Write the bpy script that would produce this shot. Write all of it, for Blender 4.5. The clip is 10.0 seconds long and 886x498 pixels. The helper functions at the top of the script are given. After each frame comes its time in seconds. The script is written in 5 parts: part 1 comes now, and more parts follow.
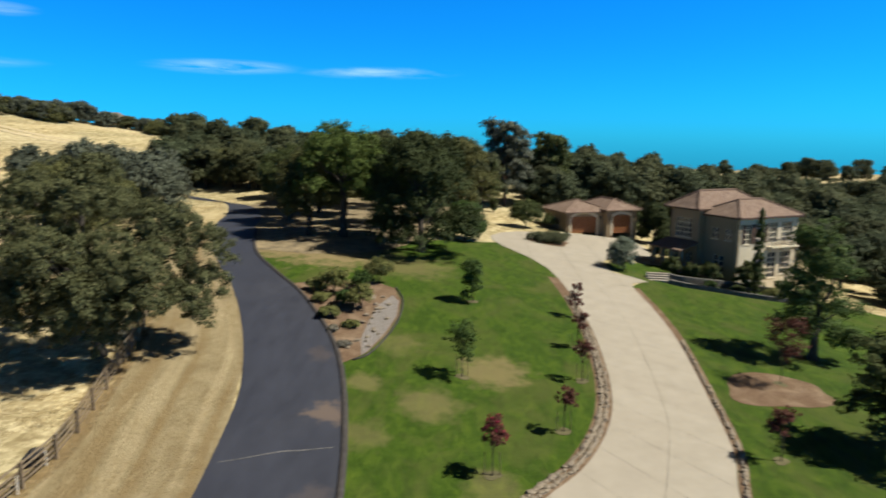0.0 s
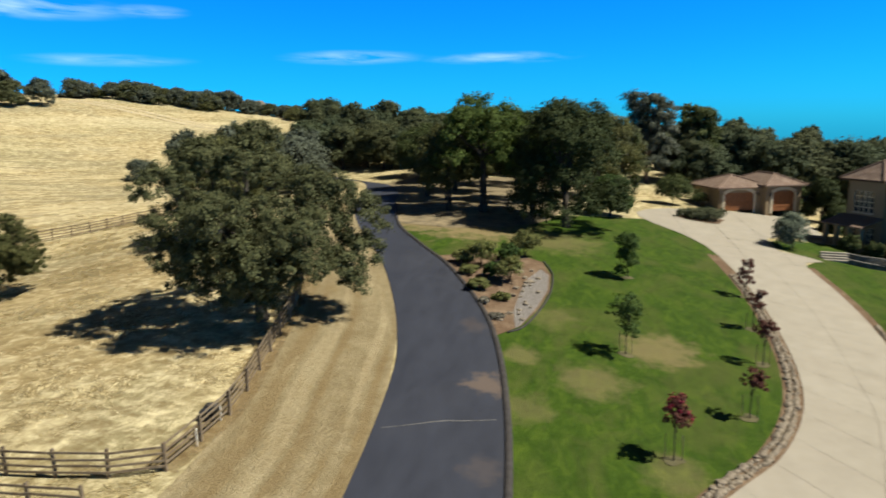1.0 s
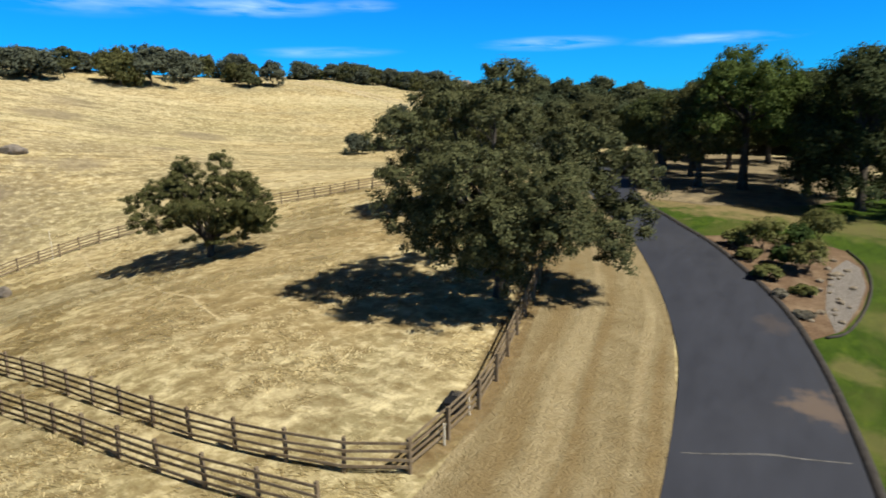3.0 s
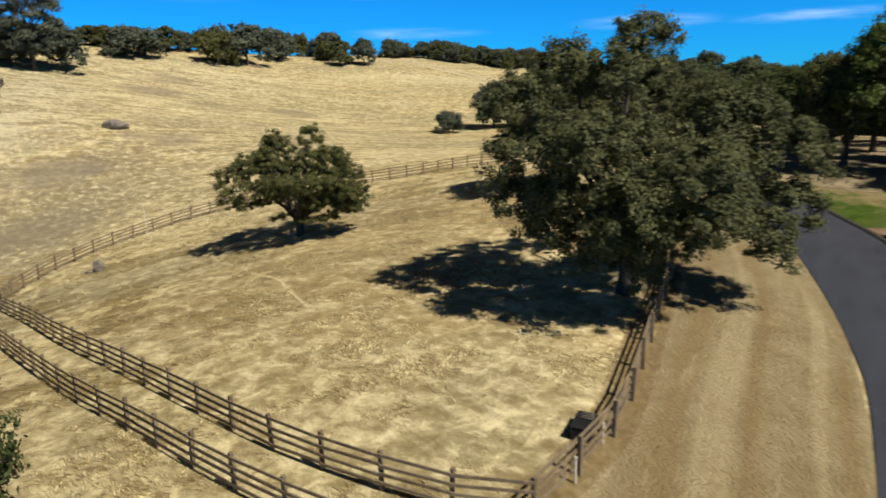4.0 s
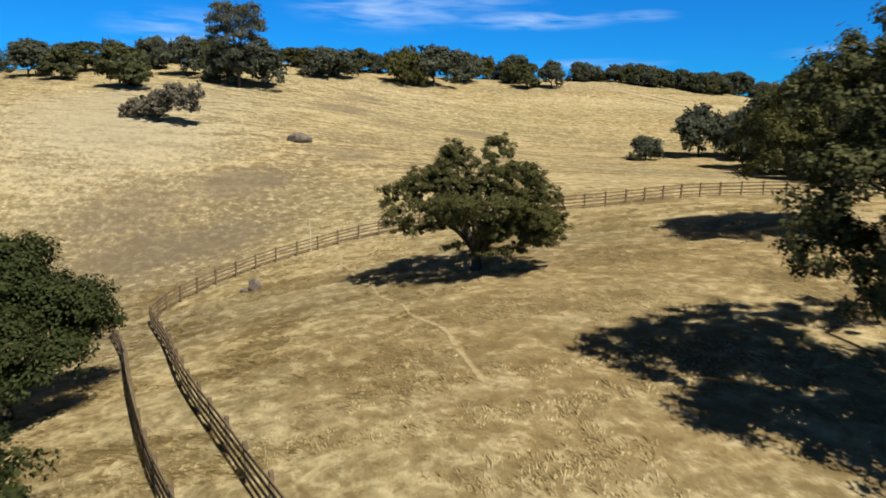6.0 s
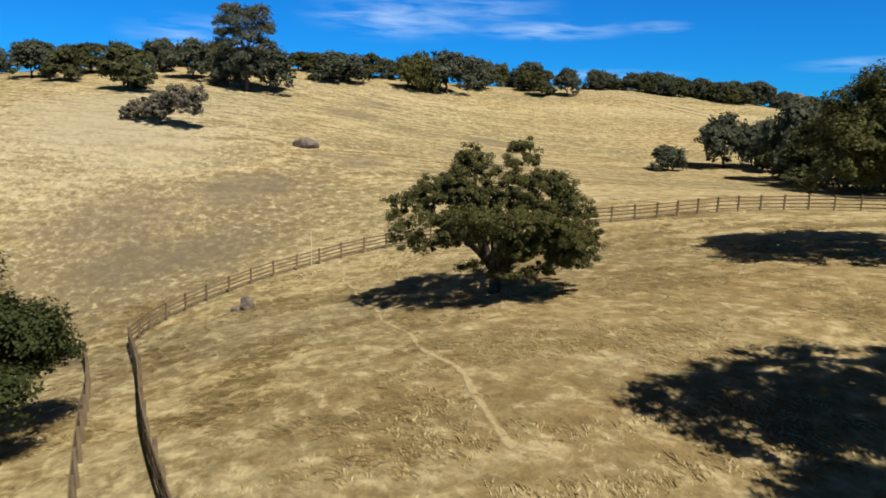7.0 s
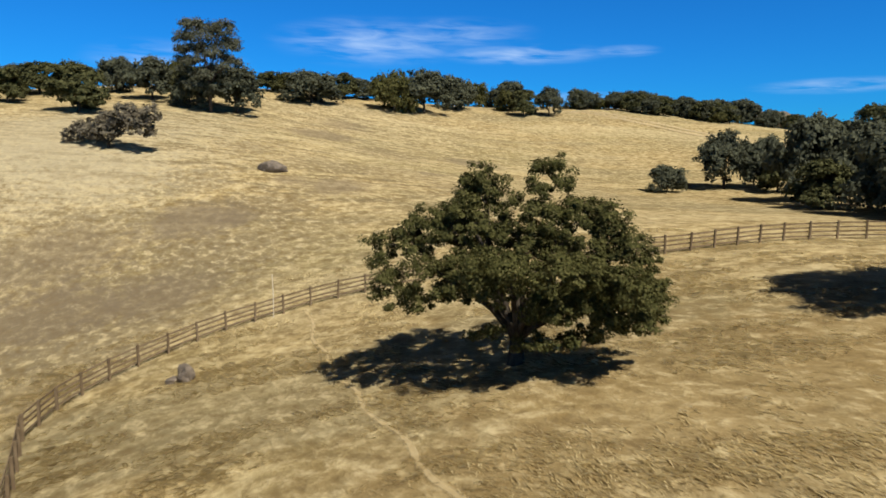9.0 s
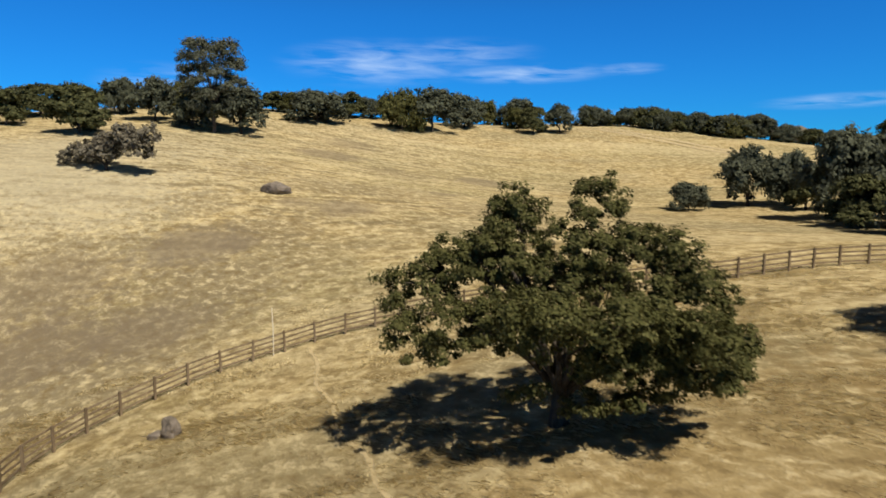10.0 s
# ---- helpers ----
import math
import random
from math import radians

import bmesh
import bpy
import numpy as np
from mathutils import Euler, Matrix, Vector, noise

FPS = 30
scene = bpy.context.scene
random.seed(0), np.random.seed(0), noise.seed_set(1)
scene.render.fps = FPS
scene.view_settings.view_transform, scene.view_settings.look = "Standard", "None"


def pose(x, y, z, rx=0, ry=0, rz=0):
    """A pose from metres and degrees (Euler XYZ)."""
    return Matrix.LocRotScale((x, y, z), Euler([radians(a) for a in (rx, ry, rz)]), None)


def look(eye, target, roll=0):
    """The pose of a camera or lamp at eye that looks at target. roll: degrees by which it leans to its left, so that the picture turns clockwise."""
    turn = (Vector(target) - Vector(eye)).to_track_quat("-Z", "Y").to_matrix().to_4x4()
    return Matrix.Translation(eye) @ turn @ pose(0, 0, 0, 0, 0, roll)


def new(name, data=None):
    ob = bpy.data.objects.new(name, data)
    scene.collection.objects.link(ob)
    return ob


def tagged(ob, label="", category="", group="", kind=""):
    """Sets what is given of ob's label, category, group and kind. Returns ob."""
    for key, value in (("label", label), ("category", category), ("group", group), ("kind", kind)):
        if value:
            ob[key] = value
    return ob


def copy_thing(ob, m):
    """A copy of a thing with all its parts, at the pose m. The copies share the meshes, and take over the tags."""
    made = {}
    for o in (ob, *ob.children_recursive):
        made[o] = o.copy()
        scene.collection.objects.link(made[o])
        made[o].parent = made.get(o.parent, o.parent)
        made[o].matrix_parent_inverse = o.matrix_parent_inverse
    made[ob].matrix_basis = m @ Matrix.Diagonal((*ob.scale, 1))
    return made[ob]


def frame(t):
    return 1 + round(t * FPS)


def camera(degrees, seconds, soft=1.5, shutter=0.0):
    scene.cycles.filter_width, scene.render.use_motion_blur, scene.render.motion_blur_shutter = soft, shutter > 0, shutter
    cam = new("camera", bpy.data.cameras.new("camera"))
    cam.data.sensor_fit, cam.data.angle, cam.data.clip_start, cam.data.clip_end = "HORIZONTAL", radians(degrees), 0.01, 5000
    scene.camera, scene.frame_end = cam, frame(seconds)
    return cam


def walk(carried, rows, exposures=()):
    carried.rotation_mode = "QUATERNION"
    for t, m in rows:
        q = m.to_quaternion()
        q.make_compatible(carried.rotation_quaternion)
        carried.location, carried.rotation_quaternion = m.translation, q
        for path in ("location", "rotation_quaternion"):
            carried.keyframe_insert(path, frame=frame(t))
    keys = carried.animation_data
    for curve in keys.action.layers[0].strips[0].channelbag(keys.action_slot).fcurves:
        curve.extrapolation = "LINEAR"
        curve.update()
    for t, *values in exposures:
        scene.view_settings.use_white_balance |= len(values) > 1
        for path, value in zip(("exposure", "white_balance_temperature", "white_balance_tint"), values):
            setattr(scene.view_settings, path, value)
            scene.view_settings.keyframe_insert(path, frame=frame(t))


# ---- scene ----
cam = camera(67.9, 10.0, 1.7, 0.5)
METRES, EYE, TILT, LEAN, TURN = 43.0, 13.6, -9.3, 0.0, 0.0
ROWS = [
    (0, 0.0001, 0.0001, 0.0000, 1.49, -0.21, -0.55),
    (0.5, -0.0260, 0.0185, -0.0142, 7.61, -0.87, -1.08),
    (1, -0.0549, 0.0400, -0.0255, 11.94, -1.60, -0.93),
    (1.5, -0.0861, 0.0670, -0.0369, 17.39, -1.61, -2.33),
    (2, -0.1184, 0.0986, -0.0455, 22.00, -1.87, -3.18),
    (2.5, -0.1537, 0.1317, -0.0523, 25.14, -2.36, -3.30),
    (4, -0.2659, 0.2351, -0.0615, 35.59, -5.40, -4.45),
    (4.5, -0.3090, 0.2747, -0.0631, 39.90, -5.41, -5.72),
    (5, -0.3542, 0.3128, -0.0663, 44.63, -5.20, -6.37),
    (5.5, -0.3989, 0.3505, -0.0676, 48.33, -5.46, -7.35),
    (6, -0.4438, 0.3849, -0.0684, 50.60, -4.57, -7.64),
    (7.5, -0.5754, 0.4785, -0.0624, 51.54, -3.64, -8.46),
    (8, -0.6208, 0.5064, -0.0603, 50.86, -2.70, -7.87),
    (8.5, -0.6657, 0.5329, -0.0566, 50.11, -2.24, -7.55),
    (9, -0.7093, 0.5591, -0.0524, 49.36, -1.71, -7.55),
    (9.5, -0.7513, 0.5842, -0.0474, 49.02, -0.93, -6.59),
    (10, -0.7917, 0.6090, -0.0428, 49.98, -0.17, -7.03),
]
walk(cam, [(t, pose(0, 0, EYE, TILT, LEAN, TURN) @ pose(METRES * x, METRES * y, METRES * z, 90 + pitch, roll, yaw)) for t, x, y, z, yaw, pitch, roll in ROWS],
     exposures=[(0.0, 0.90, 6150, 8), (1.0, 0.90, 6150, 6), (2.5, 0.86, 6200, 7), (4.0, 0.66, 6350, 8), (5.5, 0.53, 6500, 10), (7.5, 0.46, 6550, 10), (10.0, 0.46, 6750, 11)])

# ---- sky, sun and exposure ----
SUN_AZ, SUN_EL = math.atan2(1.0, -0.08), radians(52)      # azimuth from +y towards +x

world = bpy.data.worlds.new("sky")
scene.world = world
world.use_nodes = True
wn, wl = world.node_tree.nodes, world.node_tree.links
wn.clear()
sky = wn.new("ShaderNodeTexSky")
sky.sky_type, sky.sun_disc = "NISHITA", False
sky.sun_elevation, sky.sun_rotation = SUN_EL, SUN_AZ
sky.altitude, sky.air_density, sky.dust_density, sky.ozone_density = 300, 1.0, 0.2, 3.0


def wnode(kind, **put):
    n = wn.new(kind)
    for k, v in put.items():
        n.inputs[k].default_value = v
    return n


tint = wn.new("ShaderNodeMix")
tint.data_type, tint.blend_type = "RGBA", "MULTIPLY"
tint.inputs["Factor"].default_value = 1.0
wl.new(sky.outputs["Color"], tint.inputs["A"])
# thin cirrus: streaks of drawn-out noise, each within its own stretch of the sky
CIRRUS = ((-55.8, 9.6, 9.5, 2.3, 1.0), (-49.0, 10.4, 8.0, 1.5, 0.7), (-43.2, 8.7, 8.5, 1.0, 1.2), (-35.0, 8.8, 3.5, 0.6, 0.8), (-38.0, 5.2, 7.0, 0.6, 0.6), (-19.3, 5.6, 7.0, 0.7, 0.95),
          (-7.0, 5.4, 7.5, 0.6, 0.9), (-72.0, 7.2, 7.0, 2.2, 0.7))
sep = wn.new("ShaderNodeSeparateXYZ")
tcw = wn.new("ShaderNodeTexCoord")
wl.new(tcw.outputs["Generated"], sep.inputs[0])


def wmath(op, a, b=0.0):
    n = wn.new("ShaderNodeMath")
    n.operation = op
    for i, v in enumerate((a, b)):
        if isinstance(v, (int, float)):
            n.inputs[i].default_value = v
        else:
            wl.new(v, n.inputs[i])
    return n.outputs[0]


azim = wmath("MULTIPLY", wmath("ARCTAN2", sep.outputs["X"], sep.outputs["Y"]), 57.2958)
elev = wmath("MULTIPLY", wmath("ARCSINE", sep.outputs["Z"]), 57.2958)
# deep blue low down, dimmed and neutral above the view to darken shaded ground
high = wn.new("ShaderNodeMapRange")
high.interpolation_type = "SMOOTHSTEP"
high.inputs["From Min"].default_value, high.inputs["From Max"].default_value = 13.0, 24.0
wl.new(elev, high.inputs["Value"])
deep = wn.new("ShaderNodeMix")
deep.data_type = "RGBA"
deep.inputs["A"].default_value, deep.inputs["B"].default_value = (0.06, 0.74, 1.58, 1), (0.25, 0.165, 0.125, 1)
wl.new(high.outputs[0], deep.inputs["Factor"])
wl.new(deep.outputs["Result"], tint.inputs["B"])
both = wn.new("ShaderNodeCombineXYZ")
wl.new(azim, both.inputs[0])
wl.new(wmath("ADD", elev, wmath("MULTIPLY", azim, 0.03)), both.inputs[1])
turn = wn.new("ShaderNodeMapping")
turn.inputs["Scale"].default_value = (0.13, 0.95, 1)
wl.new(both.outputs[0], turn.inputs[0])
cirrus = wnode("ShaderNodeTexNoise", Scale=1.6, Detail=5.0, Roughness=0.52, Distortion=0.4)
wl.new(turn.outputs[0], cirrus.inputs["Vector"])
veil = 0.0
for az, el, wide, tall, thick in CIRRUS:
    u = wmath("DIVIDE", wmath("SUBTRACT", azim, az), wide)
    v = wmath("DIVIDE", wmath("SUBTRACT", elev, el), tall)
    g = wmath("SUBTRACT", 1.0, wmath("ADD", wmath("MULTIPLY", u, u), wmath("MULTIPLY", v, v)))
    g = wmath("MAXIMUM", g, 0.0)
    veil = wmath("MAXIMUM", wmath("MULTIPLY", wmath("MULTIPLY", g, g), thick), veil)
fog = wmath("MULTIPLY", veil, wmath("MULTIPLY", wmath("SUBTRACT", cirrus.outputs["Fac"], 0.36), 1.7))
soft = wn.new("ShaderNodeClamp")
soft.inputs["Max"].default_value = 0.5
wl.new(fog, soft.inputs["Value"])
cloud = wn.new("ShaderNodeMix")
cloud.data_type = "RGBA"
cloud.inputs["B"].default_value = (8.0, 10.5, 14.0, 1)
wl.new(soft.outputs[0], cloud.inputs["Factor"])
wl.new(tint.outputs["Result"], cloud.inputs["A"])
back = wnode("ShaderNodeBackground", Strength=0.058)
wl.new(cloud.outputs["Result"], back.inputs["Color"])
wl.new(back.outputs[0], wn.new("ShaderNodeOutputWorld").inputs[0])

sun = new("sun", bpy.data.lights.new("sun", "SUN"))
sun.data.energy, sun.data.angle, sun.data.color = 4.75, radians(0.53), (1.0, 0.92, 0.76)
to_sun = Vector((math.sin(SUN_AZ) * math.cos(SUN_EL), math.cos(SUN_AZ) * math.cos(SUN_EL), math.sin(SUN_EL)))
sun.matrix_world = look(to_sun * 300, (0, 0, 0))

# ---- materials ----
class Mat:
    """A small builder for node materials."""

    def __init__(self, name, rough=0.85, spec=0.25):
        self.m = bpy.data.materials.new(name)
        self.m.use_nodes = True
        self.n, self.l = self.m.node_tree.nodes, self.m.node_tree.links
        self.b = self.n["Principled BSDF"]
        self.b.inputs["Roughness"].default_value = rough
        self.b.inputs["Specular IOR Level"].default_value = spec
        self.tc = self.n.new("ShaderNodeTexCoord")

    def noise(self, scale, detail=4.0, rough=0.6, stretch=(1, 1, 1), turn=0.0, warp=0.0, coord="Object"):
        mp, t = self.n.new("ShaderNodeMapping"), self.n.new("ShaderNodeTexNoise")
        mp.inputs["Scale"].default_value = stretch
        mp.inputs["Rotation"].default_value = (0, 0, radians(turn))
        self.l.new(self.tc.outputs[coord], mp.inputs[0])
        self.l.new(mp.outputs[0], t.inputs["Vector"])
        for k, v in (("Scale", scale), ("Detail", detail), ("Roughness", rough), ("Distortion", warp)):
            t.inputs[k].default_value = v
        return t.outputs["Fac"]

    def streak(self, scale, length, turn, detail=5.0, rough=0.62, warp=0.4):
        """Noise drawn out along one way over the ground, in degrees from +x."""
        mp, t = self.n.new("ShaderNodeMapping"), self.n.new("ShaderNodeTexNoise")
        mp.vector_type = "TEXTURE"
        mp.inputs["Scale"].default_value = (length, 1, 1)
        mp.inputs["Rotation"].default_value = (0, 0, radians(turn))
        self.l.new(self.tc.outputs["Object"], mp.inputs[0])
        self.l.new(mp.outputs[0], t.inputs["Vector"])
        for k, v in (("Scale", scale), ("Detail", detail), ("Roughness", rough), ("Distortion", warp)):
            t.inputs[k].default_value = v
        return t.outputs["Fac"]

    def ramp(self, fac, *stops):
        r = self.n.new("ShaderNodeValToRGB")
        e = r.color_ramp.elements
        while len(e) < len(stops):
            e.new(0.5)
        for k, (p, c) in zip(e, stops):
            k.position, k.color = p, (*c, 1) if len(c) == 3 else c
        self.l.new(fac, r.inputs[0])
        return r.outputs["Color"]

    def grey(self, fac, lo, hi):
        if lo > hi:
            return self.ramp(fac, (hi, (1, 1, 1)), (lo, (0, 0, 0)))
        return self.ramp(fac, (lo, (0, 0, 0)), (hi, (1, 1, 1)))

    def mix(self, fac, a, b, mode="MIX"):
        x = self.n.new("ShaderNodeMix")
        x.data_type, x.blend_type = "RGBA", mode
        for k, v in (("Factor", fac), ("A", a), ("B", b)):
            if isinstance(v, (int, float)):
                x.inputs[k].default_value = v
            elif isinstance(v, tuple):
                x.inputs[k].default_value = (*v, 1)
            else:
                self.l.new(v, x.inputs[k])
        return x.outputs["Result"]

    def math(self, op, a, b=0.0):
        x = self.n.new("ShaderNodeMath")
        x.operation = op
        for i, v in enumerate((a, b)):
            if isinstance(v, (int, float)):
                x.inputs[i].default_value = v
            else:
                self.l.new(v, x.inputs[i])
        return x.outputs[0]

    def island(self):
        return self.n.new("ShaderNodeNewGeometry").outputs["Random Per Island"]

    def obrand(self):
        return self.n.new("ShaderNodeObjectInfo").outputs["Random"]

    def wave(self, scale, distort=0.0, axis="X", coord="Object", turn=0.0):
        mp, t = self.n.new("ShaderNodeMapping"), self.n.new("ShaderNodeTexWave")
        mp.inputs["Rotation"].default_value = (0, 0, radians(turn))
        t.bands_direction = axis
        self.l.new(self.tc.outputs[coord], mp.inputs[0])
        self.l.new(mp.outputs[0], t.inputs["Vector"])
        t.inputs["Scale"].default_value, t.inputs["Distortion"].default_value = scale, distort
        t.inputs["Detail"].default_value = 2
        return t.outputs["Fac"]

    def spot(self, x, y, r, ragged):
        """A ragged patch round a place on the ground: 1 in its middle, 0 outside."""
        d = self.n.new("ShaderNodeVectorMath")
        d.operation = "DISTANCE"
        flat = self.n.new("ShaderNodeVectorMath")
        flat.operation = "MULTIPLY"
        flat.inputs[1].default_value = (1, 1, 0)
        self.l.new(self.tc.outputs["Object"], flat.inputs[0])
        self.l.new(flat.outputs[0], d.inputs[0])
        d.inputs[1].default_value = (x, y, 0)
        w = self.math("MULTIPLY", self.math("SUBTRACT", self.noise(0.9, 5, 0.65), 0.5), ragged * r * 2.5)
        return self.grey(self.math("DIVIDE", self.math("ADD", d.outputs["Value"], w), 2.0 * r), 0.55, 0.25)

    def color(self, c):
        if isinstance(c, tuple):
            self.b.inputs["Base Color"].default_value = (*c, 1)
        else:
            self.l.new(c, self.b.inputs["Base Color"])
        return self

    def bump(self, h, depth, strength=1.0):
        b = self.n.new("ShaderNodeBump")
        b.inputs["Distance"].default_value, b.inputs["Strength"].default_value = depth, strength
        self.l.new(h, b.inputs["Height"])
        self.l.new(b.outputs[0], self.b.inputs["Normal"])
        return self

    def rough(self, fac, lo, hi):
        x = self.n.new("ShaderNodeMapRange")
        x.inputs["To Min"].default_value, x.inputs["To Max"].default_value = lo, hi
        self.l.new(fac, x.inputs[0])
        self.l.new(x.outputs[0], self.b.inputs["Roughness"])
        return self


def plain(name, c, rough=0.7, vary=0.25, scale=3.0, bump=0.0, metal=0.0, spec=0.3):
    k = Mat(name, rough, spec)
    f = k.noise(scale, 6)
    lo, hi = tuple(x * (1 - vary) for x in c), tuple(min(1, x * (1 + vary)) for x in c)
    k.color(k.ramp(f, (0.3, lo), (0.7, hi)))
    k.b.inputs["Metallic"].default_value = metal
    if bump:
        k.bump(k.noise(scale * 6, 5), bump)
    return k.m


def dry_grass_mat():
    k = Mat("dry_grass_ground", 0.95, 0.05)
    big = k.noise(0.034, 5, 0.60, (1, 1.6, 1), 25, 0.6)
    green = k.noise(0.019, 4, 0.6, (1.4, 1, 1), 70, 0.8)
    band = k.noise(0.11, 6, 0.62, (1.9, 1, 1), -35, 0.8)
    mid = k.noise(0.42, 4, 0.55, (1.4, 1, 1), -30, 0.8)
    tuft = k.noise(0.75, 7, 0.72, (1.45, 1, 1), -38, 0.5)
    fine = k.noise(5.0, 4, 0.62, (1.6, 1, 1), -40)
    wisp = k.noise(1.05, 7, 0.70, (0.85, 1.5, 1), -52, 0.25)          # blown-over tufts
    terrace = k.streak(0.62, 4.5, 48)                                # dark and pale streaks drawn out along the slope
    c = k.ramp(mid, (0.30, (0.195, 0.143, 0.064)), (0.45, (0.262, 0.200, 0.094)), (0.57, (0.335, 0.262, 0.132)), (0.70, (0.440, 0.358, 0.198)))
    c = k.mix(k.math("MULTIPLY", k.grey(band, 0.50, 0.64), 0.60), c, (0.480, 0.392, 0.215))
    c = k.mix(k.math("MULTIPLY", k.grey(band, 0.47, 0.34), 0.60), c, (0.205, 0.160, 0.082))
    c = k.mix(k.math("MULTIPLY", k.grey(big, 0.50, 0.62), 0.72), c, (0.215, 0.186, 0.110))
    c = k.mix(k.math("MULTIPLY", k.grey(green, 0.46, 0.64), 0.65), c, (0.232, 0.208, 0.108))
    c = k.mix(k.math("MULTIPLY", k.grey(tuft, 0.50, 0.70), 0.85), c, (0.580, 0.495, 0.300))
    c = k.mix(k.math("MULTIPLY", k.grey(tuft, 0.49, 0.32), 0.80), c, (0.155, 0.112, 0.052))
    sweep = k.streak(0.085, 4.0, 52, 6, 0.60, 0.7)                   # broad bleached and grazed bands
    c = k.mix(k.math("MULTIPLY", k.grey(sweep, 0.52, 0.64), 0.55), c, (0.470, 0.400, 0.245))
    c = k.mix(k.math("MULTIPLY", k.grey(sweep, 0.47, 0.36), 0.60), c, (0.205, 0.178, 0.108))
    for x, y, r, worn in ((-128, 42, 26, 0.7), (-142, 58, 20, 0.55), (-112, 34, 20, 0.55), (-150, 100, 26, 0.3)):
        c = k.mix(k.math("MULTIPLY", k.math("MULTIPLY", k.spot(x, y, r, 0.7), worn), k.grey(terrace, 0.30, 0.52)), c, (0.350, 0.318, 0.225))
    steep = k.spot(-125, 75, 75, 0.4)
    c = k.mix(k.math("MULTIPLY", k.math("MULTIPLY", steep, 0.95), k.grey(terrace, 0.49, 0.36)), c, (0.170, 0.140, 0.082))
    c = k.mix(k.math("MULTIPLY", k.math("MULTIPLY", steep, 0.7), k.grey(terrace, 0.52, 0.64)), c, (0.460, 0.385, 0.225))
    for x, y, r, worn in ((-92, 52, 6.0, 0.6), (-84, 44, 7.0, 0.55), (-106, 66, 7.0, 0.5), (-104, 50, 5.0, 0.5), (-88, 76, 6.0, 0.45), (-80, 37.5, 11.0, 0.6), (-74, 30, 8.0, 0.5), (-84, 25, 13.0, 0.6), (-96, 34, 9.0, 0.5), (-100, 74, 8.0, 0.4), (-118, 62, 5.0, 0.45), (-120, 88, 8.0, 0.5)):
        c = k.mix(k.math("MULTIPLY", k.spot(x, y, r, 0.9), worn), c, (0.165, 0.138, 0.090))
    for x, y, r in ((-41, 43, 9.0), (-36, 49, 7.0), (-39, 32, 8.0), (-30, 31, 6.0)):
        c = k.mix(k.math("MULTIPLY", k.spot(x, y, r, 0.9), 0.6), c, (0.235, 0.172, 0.080))
    c = k.mix(k.math("MULTIPLY", k.grey(wisp, 0.52, 0.66), 0.62), c, (0.600, 0.515, 0.325))
    c = k.mix(k.math("MULTIPLY", k.grey(wisp, 0.48, 0.37), 0.72), c, (0.150, 0.108, 0.052))
    c = k.mix(k.math("MULTIPLY", k.grey(fine, 0.5, 0.72), 0.32), c, (0.185, 0.132, 0.060))
    # bare grey-brown soil showing through on the grazed slope, and its bleached shoulder
    for x, y, r, worn in ((-93.5, 45.8, 5.5, 0.70), (-91.0, 48.5, 2.6, 0.45), (-80.0, 38.0, 5.0, 0.60), (-83.4, 31.7, 6.0, 0.55), (-94.0, 61.8, 4.2, 0.6), (-99.0, 58.5, 2.6, 0.45),
                          (-114.8, 101.1, 6.0, 0.60), (-99.7, 79.9, 2.4, 0.45), (-136.0, 84.0, 7.0, 0.6), (-147.4, 95.9, 6.0, 0.40), (-93.4, 33.5, 7.5, 0.45)):
        c = k.mix(k.math("MULTIPLY", k.spot(x, y, r, 0.45), worn), c, (0.150, 0.122, 0.088))
    for x, y, r, worn in ((-112.5, 41.8, 9.0, 0.45), (-133.0, 40.6, 14.0, 0.50), (-122.0, 36.0, 9.0, 0.40)):
        c = k.mix(k.math("MULTIPLY", k.spot(x, y, r, 0.6), worn), c, (0.345, 0.308, 0.215))
    k.color(c)
    k.bump(k.math("ADD", wisp, k.math("MULTIPLY", fine, 0.25)), 0.20, 0.7)
    return k.m


def trail_mat(name="trodden_grass", lo=(0.42, 0.33, 0.18), hi=(0.56, 0.46, 0.27), half=0.21, thin=0.25):
    """A faint trodden line: pale bruised grass that thins out to its edges."""
    k = Mat(name, 0.95, 0.05)
    k.color(k.ramp(k.noise(3.0, 5), (0.3, lo), (0.7, hi)))
    sx = k.n.new("ShaderNodeSeparateXYZ")
    k.l.new(k.tc.outputs["UV"], sx.inputs[0])
    edge = k.math("MULTIPLY", k.math("ABSOLUTE", k.math("SUBTRACT", sx.outputs["X"], half)), 0.56 / half)
    a = k.math("SUBTRACT", k.math("MULTIPLY", k.noise(1.3, 5, 0.7), 1.7), k.math("ADD", edge, thin))
    gate = k.grey(a, 0.0, 0.45)
    tr, mx = k.n.new("ShaderNodeBsdfTransparent"), k.n.new("ShaderNodeMixShader")
    k.l.new(k.math("MULTIPLY", gate, 0.6), mx.inputs[0])
    k.l.new(tr.outputs[0], mx.inputs[1])
    k.l.new(k.b.outputs[0], mx.inputs[2])
    k.l.new(mx.outputs[0], k.n["Material Output"].inputs[0])
    return k.m


